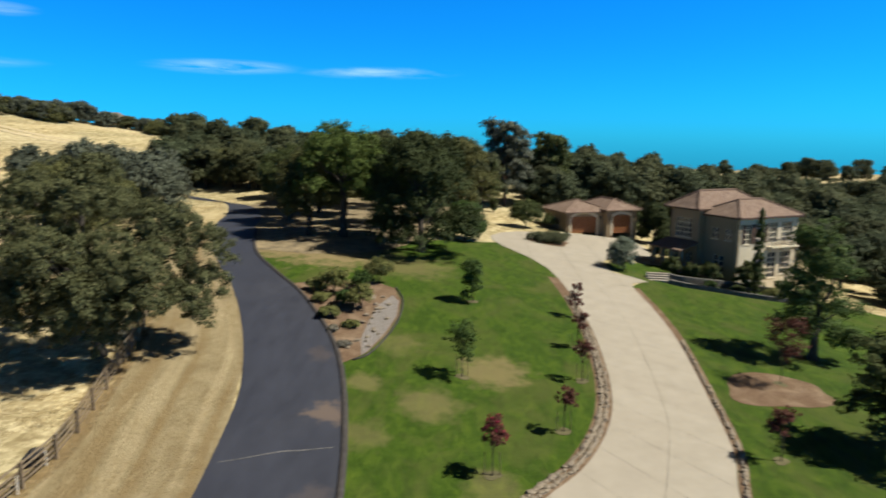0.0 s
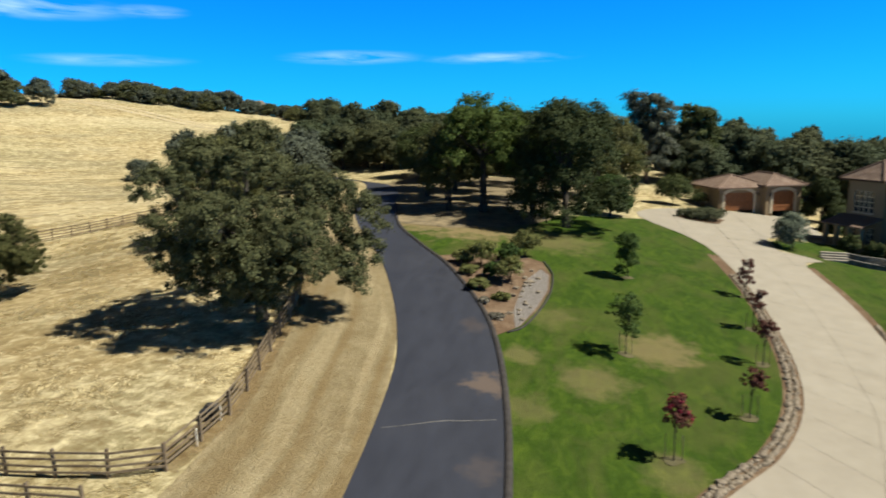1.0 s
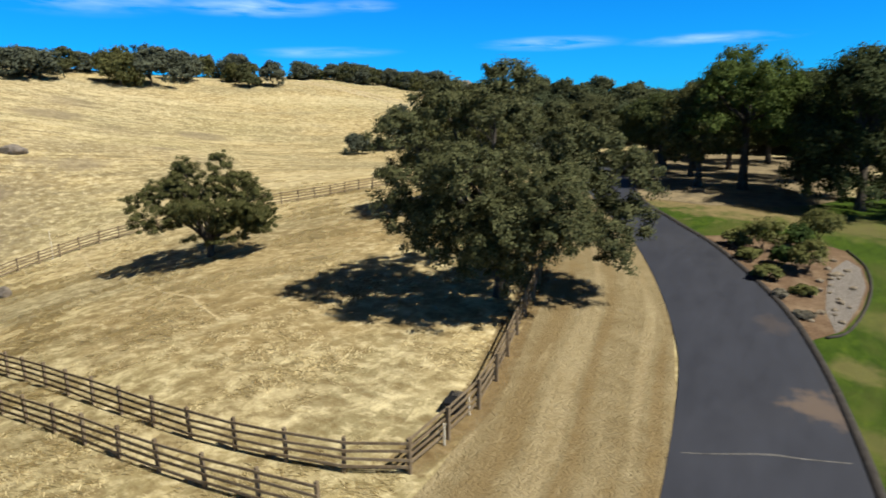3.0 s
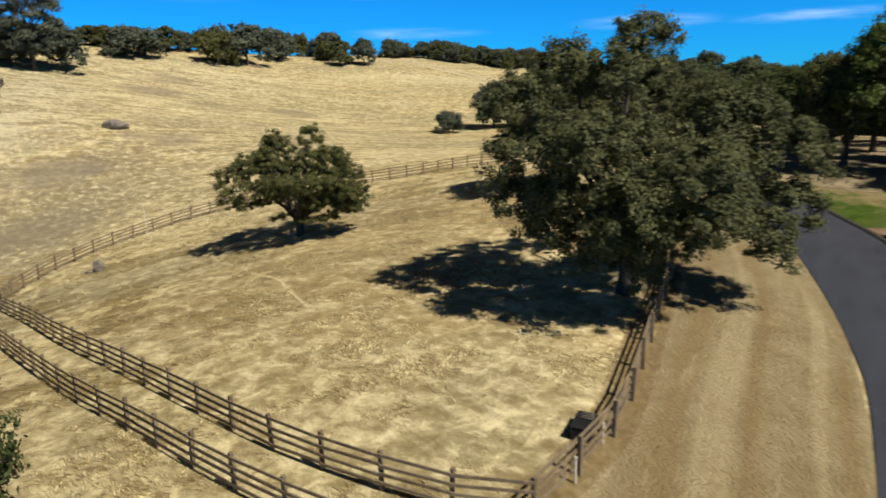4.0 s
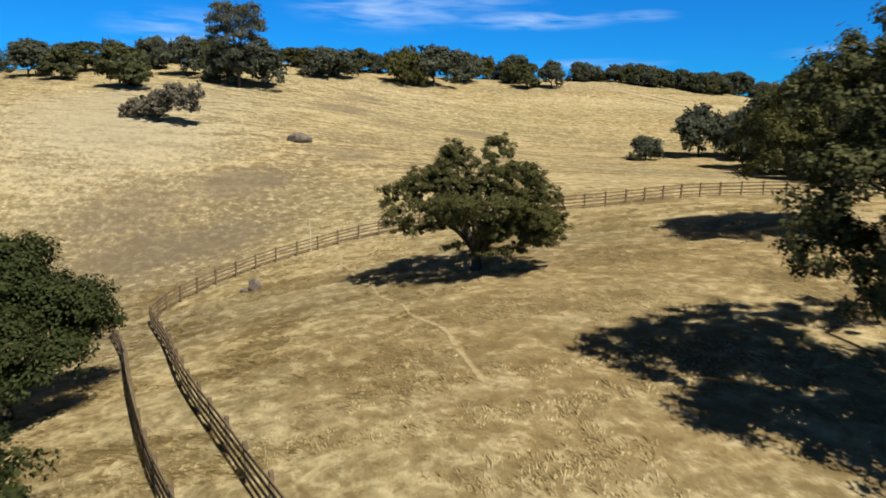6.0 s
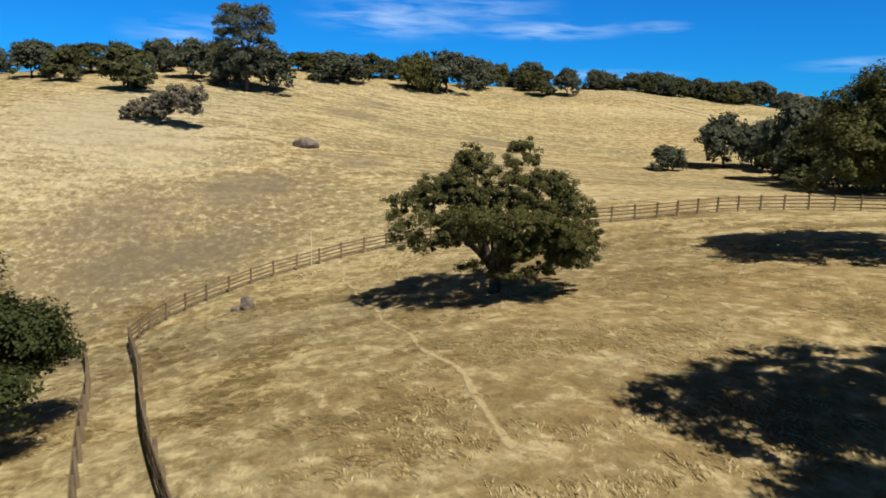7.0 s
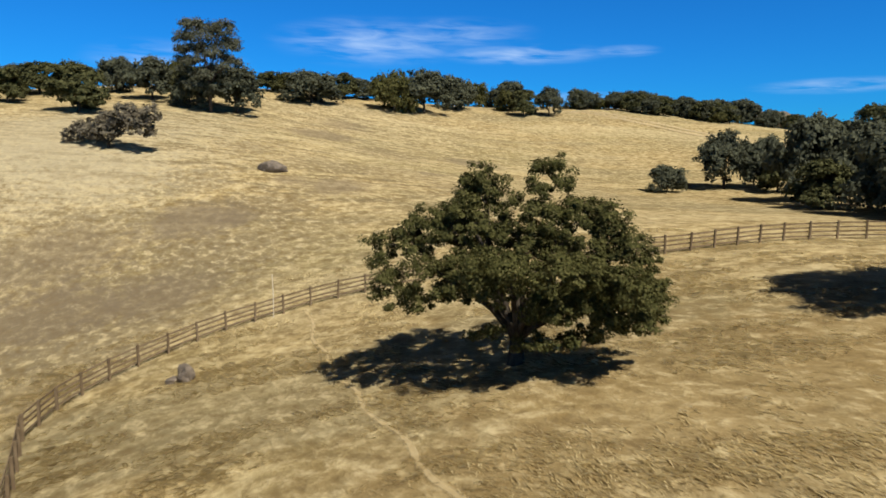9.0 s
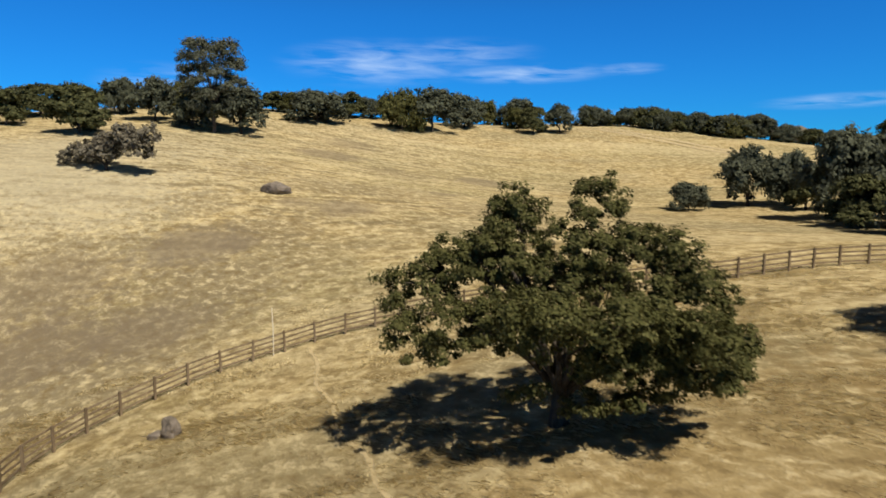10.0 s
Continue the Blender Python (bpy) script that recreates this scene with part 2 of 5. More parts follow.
def lawn_mat():
    k = Mat("lawn_grass", 0.9, 0.1)
    big, mid, fine = k.noise(0.16, 5, 0.62, (1.6, 1, 1), 20, warp=1.0), k.noise(0.75, 7, 0.72, (1.8, 1, 1), 25, warp=0.6), k.noise(14, 4)
    c = k.ramp(mid, (0.3, (0.018, 0.036, 0.003)), (0.5, (0.034, 0.062, 0.005)), (0.72, (0.072, 0.104, 0.010)))
    c = k.mix(k.math("MULTIPLY", k.grey(big, 0.46, 0.66), 0.65), c, (0.070, 0.074, 0.020))
    c = k.mix(k.math("MULTIPLY", k.grey(fine, 0.45, 0.7), 0.45), c, (0.024, 0.038, 0.007))
    for x, y, r, worn in ((2.2, 39.6, 2.4, 0.6), (-1.6, 34.6, 2.0, 0.4), (-4.9, 31.0, 1.6, 0.3), (-4.2, 42.3, 1.8, 0.25), (1.6, 27.4, 1.6, 0.3), (-5.6, 36.5, 1.2, 0.4), (-4.5, 60.0, 4.0, 0.35), (-12.0, 63.0, 6.0, 0.9), (-18.0, 64.0, 5.0, 0.9)):
        c = k.mix(k.math("MULTIPLY", k.spot(x, y, r, 0.8), worn), c, (0.185, 0.140, 0.070))
    k.color(c).bump(fine, 0.05)
    return k.m


def verge_mat():
    """Mown dry grass with the mower's broad stripes along the strip."""
    k = Mat("mown_dry_grass", 0.95, 0.05)
    st = k.noise(0.75, 2, 0.5, (1, 0.03, 1), coord="UV")
    mid, fine, tuft = k.noise(0.5, 6, 0.65, warp=0.8), k.noise(9, 4), k.noise(2.2, 6, 0.72)
    rust = k.noise(0.9, 6, 0.7, (1.3, 0.35, 1), coord="UV", warp=0.6)
    c = k.ramp(mid, (0.3, (0.185, 0.143, 0.078)), (0.7, (0.262, 0.212, 0.124)))
    c = k.mix(k.math("MULTIPLY", k.grey(st, 0.52, 0.62), 0.55), c, (0.335, 0.273, 0.163))
    c = k.mix(k.math("MULTIPLY", k.grey(st, 0.48, 0.38), 0.55), c, (0.170, 0.116, 0.052))
    c = k.mix(k.math("MULTIPLY", k.grey(rust, 0.54, 0.70), 0.55), c, (0.205, 0.146, 0.066))
    c = k.mix(k.math("MULTIPLY", k.grey(rust, 0.44, 0.30), 0.45), c, (0.400, 0.335, 0.205))
    c = k.mix(k.math("MULTIPLY", k.grey(tuft, 0.5, 0.72), 0.5), c, (0.150, 0.102, 0.045))
    c = k.mix(k.math("MULTIPLY", k.grey(fine, 0.5, 0.75), 0.4), c, (0.16, 0.11, 0.05))
    k.color(c).bump(k.math("ADD", tuft, fine), 0.12)
    return k.m


def asphalt_mat():
    k = Mat("asphalt", 0.75, 0.35)
    big, mid, fine = k.noise(0.12, 4, warp=0.5), k.noise(1.2, 5, 0.6, (1, 0.3, 1), 10), k.noise(60, 3)
    c = k.ramp(mid, (0.3, (0.019, 0.021, 0.033)), (0.7, (0.028, 0.031, 0.047)))
    c = k.mix(k.math("MULTIPLY", k.grey(big, 0.5, 0.8), 0.5), c, (0.044, 0.045, 0.058))
    c = k.mix(k.math("MULTIPLY", fine, 0.4), c, (0.016, 0.016, 0.017))
    for x, y, r, worn in ((-6.9, 32.9, 1.3, 0.40), (-6.0, 25.6, 0.9, 0.12), (-8.6, 39.6, 1.0, 0.12)):
        c = k.mix(k.math("MULTIPLY", k.spot(x, y, r, 1.2), worn), c, (0.185, 0.125, 0.079))
    k.color(c).bump(fine, 0.006).rough(mid, 0.62, 0.82)
    return k.m


def concrete_mat():
    k = Mat("pale_concrete", 0.85, 0.25)
    mid, big, fine = k.noise(0.8, 6), k.noise(0.15, 4, warp=0.6), k.noise(40, 3)
    c = k.ramp(mid, (0.3, (0.245, 0.216, 0.172)), (0.7, (0.295, 0.262, 0.212)))
    c = k.mix(k.math("MULTIPLY", k.grey(big, 0.5, 0.75), 0.5), c, (0.315, 0.282, 0.235))
    c = k.mix(k.math("MULTIPLY", k.obrand(), 0.22), c, (0.250, 0.213, 0.166))
    c = k.mix(k.math("MULTIPLY", fine, 0.15), c, (0.182, 0.156, 0.125))
    k.color(c).bump(fine, 0.004)
    return k.m


def leaf_mat(name, dark, light, clear=0.18, odd=None):
    k = Mat(name, 0.75, 0.12)
    r = k.island()
    c = k.ramp(r, (0.0, dark), (0.75, light), (1.0, odd or light))
    c = k.mix(k.math("MULTIPLY", k.obrand(), 0.25), c, tuple(x * 0.8 for x in dark))
    k.color(c)
    tr, mx = k.n.new("ShaderNodeBsdfTranslucent"), k.n.new("ShaderNodeMixShader")
    k.l.new(c, tr.inputs[0])
    mx.inputs[0].default_value = clear
    k.l.new(k.b.outputs[0], mx.inputs[1])
    k.l.new(tr.outputs[0], mx.inputs[2])
    k.l.new(mx.outputs[0], k.n["Material Output"].inputs[0])
    return k.m


def bark_mat(name, dark, light):
    k = Mat(name, 0.95, 0.1)
    f = k.noise(5, 6, 0.7, (1, 1, 0.25))
    k.color(k.ramp(f, (0.35, dark), (0.65, light))).bump(f, 0.05)
    return k.m


def timber_mat():
    k = Mat("weathered_fence_timber", 0.85, 0.15)
    g = k.noise(6, 6, 0.6, (1, 1, 0.2))
    c = k.ramp(g, (0.3, (0.080, 0.056, 0.036)), (0.55, (0.152, 0.114, 0.074)), (0.75, (0.255, 0.202, 0.138)))
    c = k.mix(k.math("MULTIPLY", k.obrand(), 0.5), c, (0.205, 0.162, 0.112))
    k.color(c).bump(g, 0.01)
    return k.m


def roof_mat():
    """Barrel tiles: courses across the slope and rounded rolls down it, in the UV's metres."""
    k = Mat("clay_tile_roof", 0.9, 0.12)
    rolls, course = k.wave(1.15, 0.4, "X", "UV"), k.wave(0.85, 0.6, "Y", "UV")
    mid, fine = k.noise(0.8, 5), k.noise(6, 4, coord="UV")
    c = k.ramp(fine, (0.3, (0.115, 0.075, 0.055)), (0.5, (0.185, 0.130, 0.100)), (0.7, (0.26, 0.195, 0.155)))
    c = k.mix(k.math("MULTIPLY", k.grey(mid, 0.5, 0.75), 0.45), c, (0.150, 0.112, 0.092))
    c = k.mix(k.math("MULTIPLY", k.grey(rolls, 0.35, 0.0), 0.35), c, (0.07, 0.045, 0.035))
    k.color(c).bump(k.math("ADD", rolls, k.math("MULTIPLY", course, 0.5)), 0.05)
    return k.m


def stucco_mat(name, c):
    k = Mat(name, 0.9, 0.2)
    mid, fine = k.noise(0.5, 5, warp=0.5), k.noise(18, 4)
    k.color(k.mix(k.grey(mid, 0.4, 0.7), k.ramp(fine, (0.3, tuple(x * 0.85 for x in c)), (0.7, c)), tuple(x * 0.8 for x in c))).bump(fine, 0.01)
    return k.m


def mulch_mat():
    k = Mat("bark_mulch", 0.95, 0.1)
    f, m = k.noise(9, 6, 0.7), k.noise(0.8, 4)
    c = k.ramp(f, (0.3, (0.062, 0.036, 0.022)), (0.55, (0.128, 0.083, 0.052)), (0.75, (0.217, 0.160, 0.108)))
    k.color(k.mix(k.math("MULTIPLY", k.grey(m, 0.45, 0.7), 0.6), c, (0.231, 0.171, 0.115))).bump(f, 0.06)
    return k.m


def glass_mat():
    k = Mat("window_glass", 0.05, 0.6)
    k.color((0.03, 0.035, 0.045))
    return k.m


M_BLADE = leaf_mat("dry_grass_blades", (0.50, 0.415, 0.235), (0.64, 0.55, 0.345), 0.4, (0.72, 0.63, 0.42))
M_DRY, M_LAWN, M_VERGE, M_ROAD, M_CONC = dry_grass_mat(), lawn_mat(), verge_mat(), asphalt_mat(), concrete_mat()
M_OAK = leaf_mat("oak_leaves", (0.048, 0.052, 0.018), (0.110, 0.112, 0.040), 0.30, (0.155, 0.145, 0.062))
M_OAKB = leaf_mat("blue_oak_leaves", (0.044, 0.050, 0.022), (0.098, 0.104, 0.046), 0.30, (0.138, 0.136, 0.066))
M_LIVE = leaf_mat("live_oak_leaves", (0.032, 0.044, 0.014), (0.074, 0.090, 0.030), 0.28, (0.105, 0.115, 0.042))
M_DARKOAK = leaf_mat("dark_live_oak_leaves", (0.024, 0.034, 0.012), (0.055, 0.068, 0.024), 0.22)
# hill and woodland leaves: distance haze is put into their paler grey-green
M_HILL = leaf_mat("hazed_hill_oak_leaves", (0.050, 0.058, 0.042), (0.108, 0.120, 0.084), 0.28)
M_WOODL = leaf_mat("hazed_woodland_leaves", (0.040, 0.052, 0.026), (0.082, 0.098, 0.052), 0.3)
M_WOODO = leaf_mat("hazed_olive_leaves", (0.048, 0.056, 0.026), (0.098, 0.106, 0.052), 0.3)
M_PINE = leaf_mat("grey_pine_needles", (0.038, 0.045, 0.030), (0.100, 0.108, 0.078), 0.1, (0.140, 0.145, 0.110))
M_GREEN = leaf_mat("young_tree_leaves", (0.022, 0.040, 0.010), (0.062, 0.098, 0.024), 0.25)
M_FEATHER = leaf_mat("feathery_green_leaves", (0.040, 0.065, 0.018), (0.090, 0.130, 0.038), 0.35)
M_GLADE = leaf_mat("bright_oak_leaves", (0.040, 0.062, 0.014), (0.092, 0.125, 0.030), 0.35)
M_OLIVE = leaf_mat("olive_leaves", (0.060, 0.075, 0.050), (0.150, 0.170, 0.125), 0.15)
M_REDLEAF = leaf_mat("red_leaves", (0.040, 0.014, 0.012), (0.105, 0.040, 0.030), 0.2)
M_ROSE = leaf_mat("crimson_blossom", (0.11, 0.010, 0.022), (0.22, 0.020, 0.045), 0.2)
M_DRYLEAF = leaf_mat("bare_grey_twigs", (0.065, 0.058, 0.045), (0.160, 0.145, 0.112), 0.05)
M_SHRUB = leaf_mat("yellow_green_shrub_leaves", (0.062, 0.070, 0.020), (0.165, 0.165, 0.056), 0.25)
M_HEDGE = leaf_mat("island_shrub_leaves", (0.034, 0.040, 0.020), (0.095, 0.102, 0.055), 0.15)
M_BARK = bark_mat("oak_bark", (0.030, 0.025, 0.020), (0.085, 0.073, 0.060))
M_PBARK = bark_mat("pine_bark", (0.06, 0.045, 0.035), (0.15, 0.115, 0.09))
M_TIMBER, M_ROOF, M_MULCH, M_GLASS = timber_mat(), roof_mat(), mulch_mat(), glass_mat()
# one house stucco: darker tone for shaded walls, paler for the sunlit front
M_STUCCO = stucco_mat("tan_stucco", (0.29, 0.22, 0.14))
M_STUCCO_SUNLIT = stucco_mat("sunlit_stucco", (0.62, 0.53, 0.38))
M_CREAM = stucco_mat("cream_stucco_trim", (0.62, 0.54, 0.40))
M_DOORWOOD = plain("stained_door_wood", (0.23, 0.095, 0.04), 0.5, 0.35, 6, 0.004)
M_DARKWOOD = plain("dark_brown_wood", (0.07, 0.04, 0.025), 0.6, 0.3, 5)
M_ROCK = plain("grey_granite", (0.155, 0.132, 0.112), 0.9, 0.4, 2.2, 0.06)
M_PEBBLE = plain("edging_stone", (0.185, 0.150, 0.110), 0.9, 0.35, 4, 0.02)
M_GRAVEL = plain("grey_river_gravel", (0.175, 0.155, 0.14), 0.95, 0.45, 9, 0.05)
M_JOINT = plain("dark_panel_joint", (0.19, 0.165, 0.13), 0.95, 0.3, 5)
M_BERM = plain("old_asphalt_berm", (0.036, 0.031, 0.029), 0.85, 0.4, 3, 0.02)
# the litter's brown also holds the grove's shade in its colour
M_SHADED_LITTER = plain("leaf_litter", (0.165, 0.128, 0.074), 0.95, 0.55, 0.9, 0.04)
M_SEAL = plain("pale_crack_dust", (0.08, 0.077, 0.078), 0.9, 0.4, 4)
M_TRAIL = trail_mat("trodden_grass", (0.46, 0.37, 0.21), (0.60, 0.50, 0.31), 0.135, 0.2)
M_TRACK = trail_mat("dusty_track", (0.44, 0.36, 0.22), (0.56, 0.47, 0.31), 1.0, 0.0)
M_WEEDS = trail_mat("brown_dry_weeds", (0.13, 0.085, 0.04), (0.25, 0.175, 0.085), 0.8, 0.12)
M_WHITE = plain("white_plastic", (0.52, 0.48, 0.40), 0.5, 0.05)
M_METAL = plain("dark_painted_metal", (0.03, 0.03, 0.033), 0.45, 0.2, 4, 0, 0.6)
M_PATCH = plain("worn_lawn_patch", (0.085, 0.075, 0.035), 0.95, 0.35, 2.5, 0.02)
M_WALLSTONE = plain("dark_garden_wall_stone", (0.095, 0.088, 0.08), 0.9, 0.4, 3, 0.03)

# The lie of the land: broad swells (middle x, y, height) of three widths on a level base.
BASE_LEVEL = -2.90
SWELLS = {
    28: ((-62, 28, -1.47), (-40, 30, 5.49), (-15, 30, -2.64), (5, 35, -2.17), (15, 70, -0.89), (-15, 60, 4.96), (-45, 60, -1.61), (-75, 45, -1.50), (12, 95, 0.25), (-90, 30, -7.11), (-70, 62, 5.28), (-105, 45, 7.40), (-20, 10, 2.68), (30, 50, 1.36), (-125, 196, 1.9), (-160, 192, 3.2), (-100, 204, -1.0), (-202, 45, 1.0), (-202, 85, 2.8), (-198, 125, 2.5)),
    60: ((-95, 60, -5.52), (-90, 120, -14.53), (-40, 120, 5.35), (20, 130, 3.03), (80, 80, -5.15), (-140, 50, 4.69), (-140, 110, -2.51), (-60, -10, -10.48), (30, 0, 8.68)),
    110: ((-200, 60, 15.52), (-190, 180, 13.50), (-80, 220, 10.16), (60, 250, -3.06), (140, 120, -4.34), (-120, -80, -0.27), (80, -80, -8.24), (0, 350, -1.39)),
}


def ground(x, y):
    z = BASE_LEVEL
    for s, swells in SWELLS.items():
        for a, b, h in swells:
            z = z + h * np.exp(-((x - a) ** 2 + (y - b) ** 2) / (2.0 * s * s))
    far = np.hypot(x + 40.0, y - 60.0) - 330.0                 # the country falls away beyond the ridges
    return z - 0.052 * np.where(far > 0, far * far / (np.abs(far) + 120.0), 0.0)


def gz(x, y):
    return float(ground(x, y))


# ---- helpers for meshes ----
def mesh_of(name, verts, faces, mat, smooth=False):
    me = bpy.data.meshes.new(name)
    me.from_pydata([tuple(v) for v in verts], [], [tuple(f) for f in faces])
    me.materials.append(mat)
    if smooth:
        me.polygons.foreach_set("use_smooth", [True] * len(me.polygons))
    me.update()
    return me


def quads_mesh(name, corners, mat):
    """A mesh of loose quads from an array of shape (n, 4, 3)."""
    n = len(corners)
    me = bpy.data.meshes.new(name)
    me.vertices.add(4 * n)
    me.vertices.foreach_set("co", corners.astype(np.float32).ravel())
    me.loops.add(4 * n)
    me.loops.foreach_set("vertex_index", np.arange(4 * n, dtype=np.int32))
    me.polygons.add(n)
    me.polygons.foreach_set("loop_start", np.arange(0, 4 * n, 4, dtype=np.int32))
    me.materials.append(mat)
    me.update(calc_edges=True)
    return me


def part(name, data, material, parent, label=""):
    """Links a bmesh or a mesh as one object under a thing or part."""
    if isinstance(data, bmesh.types.BMesh):
        me = bpy.data.meshes.new(name)
        data.to_mesh(me)
        data.free()
        me.materials.append(material)
    else:
        me = data
    ob = new(name, me)
    ob.parent = parent
    return tagged(ob, label)


def thing(name, label, category, at=(0, 0, 0), turn=0.0, group="", kind=""):
    ob = new(name)
    ob.empty_display_size = 0.3
    ob.matrix_world = pose(*at, 0, 0, turn)
    return tagged(ob, label, category, group, kind)


def box_bm(x0, y0, z0, x1, y1, z1, bevel=0.0, bm=None):
    bm = bm or bmesh.new()
    got = bmesh.ops.create_cube(bm, size=1.0)["verts"]
    for v in got:
        v.co = Vector((x0 + (v.co.x + 0.5) * (x1 - x0), y0 + (v.co.y + 0.5) * (y1 - y0), z0 + (v.co.z + 0.5) * (z1 - z0)))
    if bevel:
        bmesh.ops.bevel(bm, geom=list({e for v in got for e in v.link_edges}), offset=bevel, segments=1, affect="EDGES")
    return bm


def tube(path, radii, sides=7):
    """Vertices and faces of a tapered tube along a path."""
    verts, faces = [], []
    path = [Vector(p) for p in path]
    for i, p in enumerate(path):
        d = (path[min(i + 1, len(path) - 1)] - path[max(i - 1, 0)]).normalized()
        u = d.cross(Vector((0.31, 0.95, 0.05))).normalized()
        w = d.cross(u)
        for k in range(sides):
            a = 2 * math.pi * k / sides
            verts.append(p + (u * math.cos(a) + w * math.sin(a)) * radii[i])
    for i in range(len(path) - 1):
        for k in range(sides):
            a, b = i * sides + k, i * sides + (k + 1) % sides
            faces.append((a, b, b + sides, a + sides))
    faces.append(tuple(range(sides))[::-1])
    faces.append(tuple(range((len(path) - 1) * sides, len(path) * sides)))
    return verts, faces


def merge(pieces):
    verts, faces = [], []
    for v, f in pieces:
        k = len(verts)
        verts += list(v)
        faces += [tuple(i + k for i in q) for q in f]
    return verts, faces


def curve(points, n):
    """n points evenly along a smooth line through the given ones."""
    p = [np.array(q, float) for q in points]
    p = [2 * p[0] - p[1], *p, 2 * p[-1] - p[-2]]
    fine = []
    for i in range(1, len(p) - 2):
        for k in range(12):
            t = k / 12
            fine.append(0.5 * (2 * p[i] + (p[i + 1] - p[i - 1]) * t + (2 * p[i - 1] - 5 * p[i] + 4 * p[i + 1] - p[i + 2]) * t * t
                               + (3 * p[i] - p[i - 1] - 3 * p[i + 1] + p[i + 2]) * t ** 3))
    fine.append(p[-2])
    fine = np.array(fine)
    s = np.concatenate([[0], np.cumsum(np.linalg.norm(np.diff(fine, axis=0), axis=1))])
    at = np.linspace(0, s[-1], n)
    return np.stack([np.interp(at, s, fine[:, k]) for k in range(fine.shape[1])], 1)


def strip_mesh(name, left, right, n, across, lift, mat):
    """A sheet draped on the ground between two edge lines, with UV in metres (across, along)."""
    a, b = curve(left, n), curve(right, n)
    verts, faces, uvs = [], [], []
    along = np.concatenate([[0], np.cumsum(np.linalg.norm(np.diff((a + b) / 2, axis=0), axis=1))])
    for i in range(n):
        w = np.linalg.norm(b[i] - a[i])
        for k in range(across + 1):
            q = a[i] + (b[i] - a[i]) * k / across
            verts.append((q[0], q[1], gz(q[0], q[1]) + lift))
            uvs.append((w * k / across, along[i]))
    for i in range(n - 1):
        for k in range(across):
            c = i * (across + 1) + k
            faces.append((c, c + 1, c + across + 2, c + across + 1))
    me = mesh_of(name, verts, faces, mat, True)
    uv = me.uv_layers.new(name="metres")
    for lp in me.loops:
        uv.data[lp.index].uv = uvs[lp.vertex_index]
    return me


def patch_bm(outline, lift, step=2.0):
    """A sheet of any outline draped on the ground."""
    bm = bmesh.new()
    bm.faces.new([bm.verts.new((x, y, 0)) for x, y in outline])
    xs, ys = [p[0] for p in outline], [p[1] for p in outline]
    for lo, hi, no in ((min(xs), max(xs), (1, 0, 0)), (min(ys), max(ys), (0, 1, 0))):
        k = math.ceil(lo / step) * step
        while k < hi:
            bmesh.ops.bisect_plane(bm, geom=bm.verts[:] + bm.edges[:] + bm.faces[:], plane_co=[c * k for c in no], plane_no=no)
            k += step
    for v in bm.verts:
        v.co.z = gz(v.co.x, v.co.y) + lift
    bmesh.ops.recalc_face_normals(bm, faces=bm.faces)
    if sum(f.normal.z for f in bm.faces) < 0:
        bmesh.ops.reverse_faces(bm, faces=bm.faces)
    return bm


def structure(name, data, material, label, category):
    ob = part(name, data, material, None, label)
    return tagged(ob, label, category, kind="structure")


def blob_outline(x, y, rx, ry, seed, n=28, turn=0.0):
    rnd = random.Random(seed)
    ph = [rnd.uniform(0, 6.28) for _ in range(4)]
    out = []
    for i in range(n):
        a = 2 * math.pi * i / n
        k = 1 + sum(0.16 / (j + 1) * math.sin((j + 2) * a + ph[j]) for j in range(4))
        u, v = rx * k * math.cos(a), ry * k * math.sin(a)
        out.append((x + u * math.cos(turn) - v * math.sin(turn), y + u * math.sin(turn) + v * math.cos(turn)))
    return out


def rock_mesh(name, seed, size, mat, level=2):
    bm = bmesh.new()
    bmesh.ops.create_icosphere(bm, subdivisions=level, radius=1.0)
    off = Vector((seed * 3.1, seed * 1.7, seed * 0.9))
    for v in bm.verts:
        k = 1 + 0.35 * noise.noise(v.co * 1.1 + off) + 0.15 * noise.noise(v.co * 2.7 + off)
        v.co = Vector((v.co.x * size[0], v.co.y * size[1], v.co.z * size[2])) * k
    me = bpy.data.meshes.new(name)
    bm.to_mesh(me)
    bm.free()
    me.materials.append(mat)
    return me

# ---- the land, the road, the drive ----
def axis_steps(lo, hi, step, far):
    fine = list(np.arange(lo, hi + 0.01, step))
    out, d, s = [], 0.0, step
    while d < far:
        s *= 1.22
        d += s
        out.append(d)
    return [lo - d for d in out[::-1]] + fine + [hi + d for d in out]


def land():
    xs, ys = axis_steps(-120, 42, 1.5, 3500), axis_steps(-6, 130, 1.5, 3500)
    gx, gy = np.meshgrid(xs, ys)
    z = ground(gx, gy)
    nx = len(xs)
    verts = np.stack([gx.ravel(), gy.ravel(), z.ravel()], 1)
    faces = [(j * nx + i, j * nx + i + 1, (j + 1) * nx + i + 1, (j + 1) * nx + i) for j in range(len(ys) - 1) for i in range(nx - 1)]
    structure("ground", mesh_of("ground", verts, faces, M_DRY, True), None, "rolling pasture of dry straw-coloured summer grass", "ground")


land()

ROAD_L = [(-10.5, -40), (-10.2, -5), (-10.5, 12), (-11.0, 24), (-11.8, 32.5), (-12.7, 36.6), (-14.2, 41.3), (-16.1, 46.2), (-18.3, 51), (-21.5, 57), (-25.5, 66), (-29.5, 78), (-33, 92), (-39, 107), (-50, 118)]
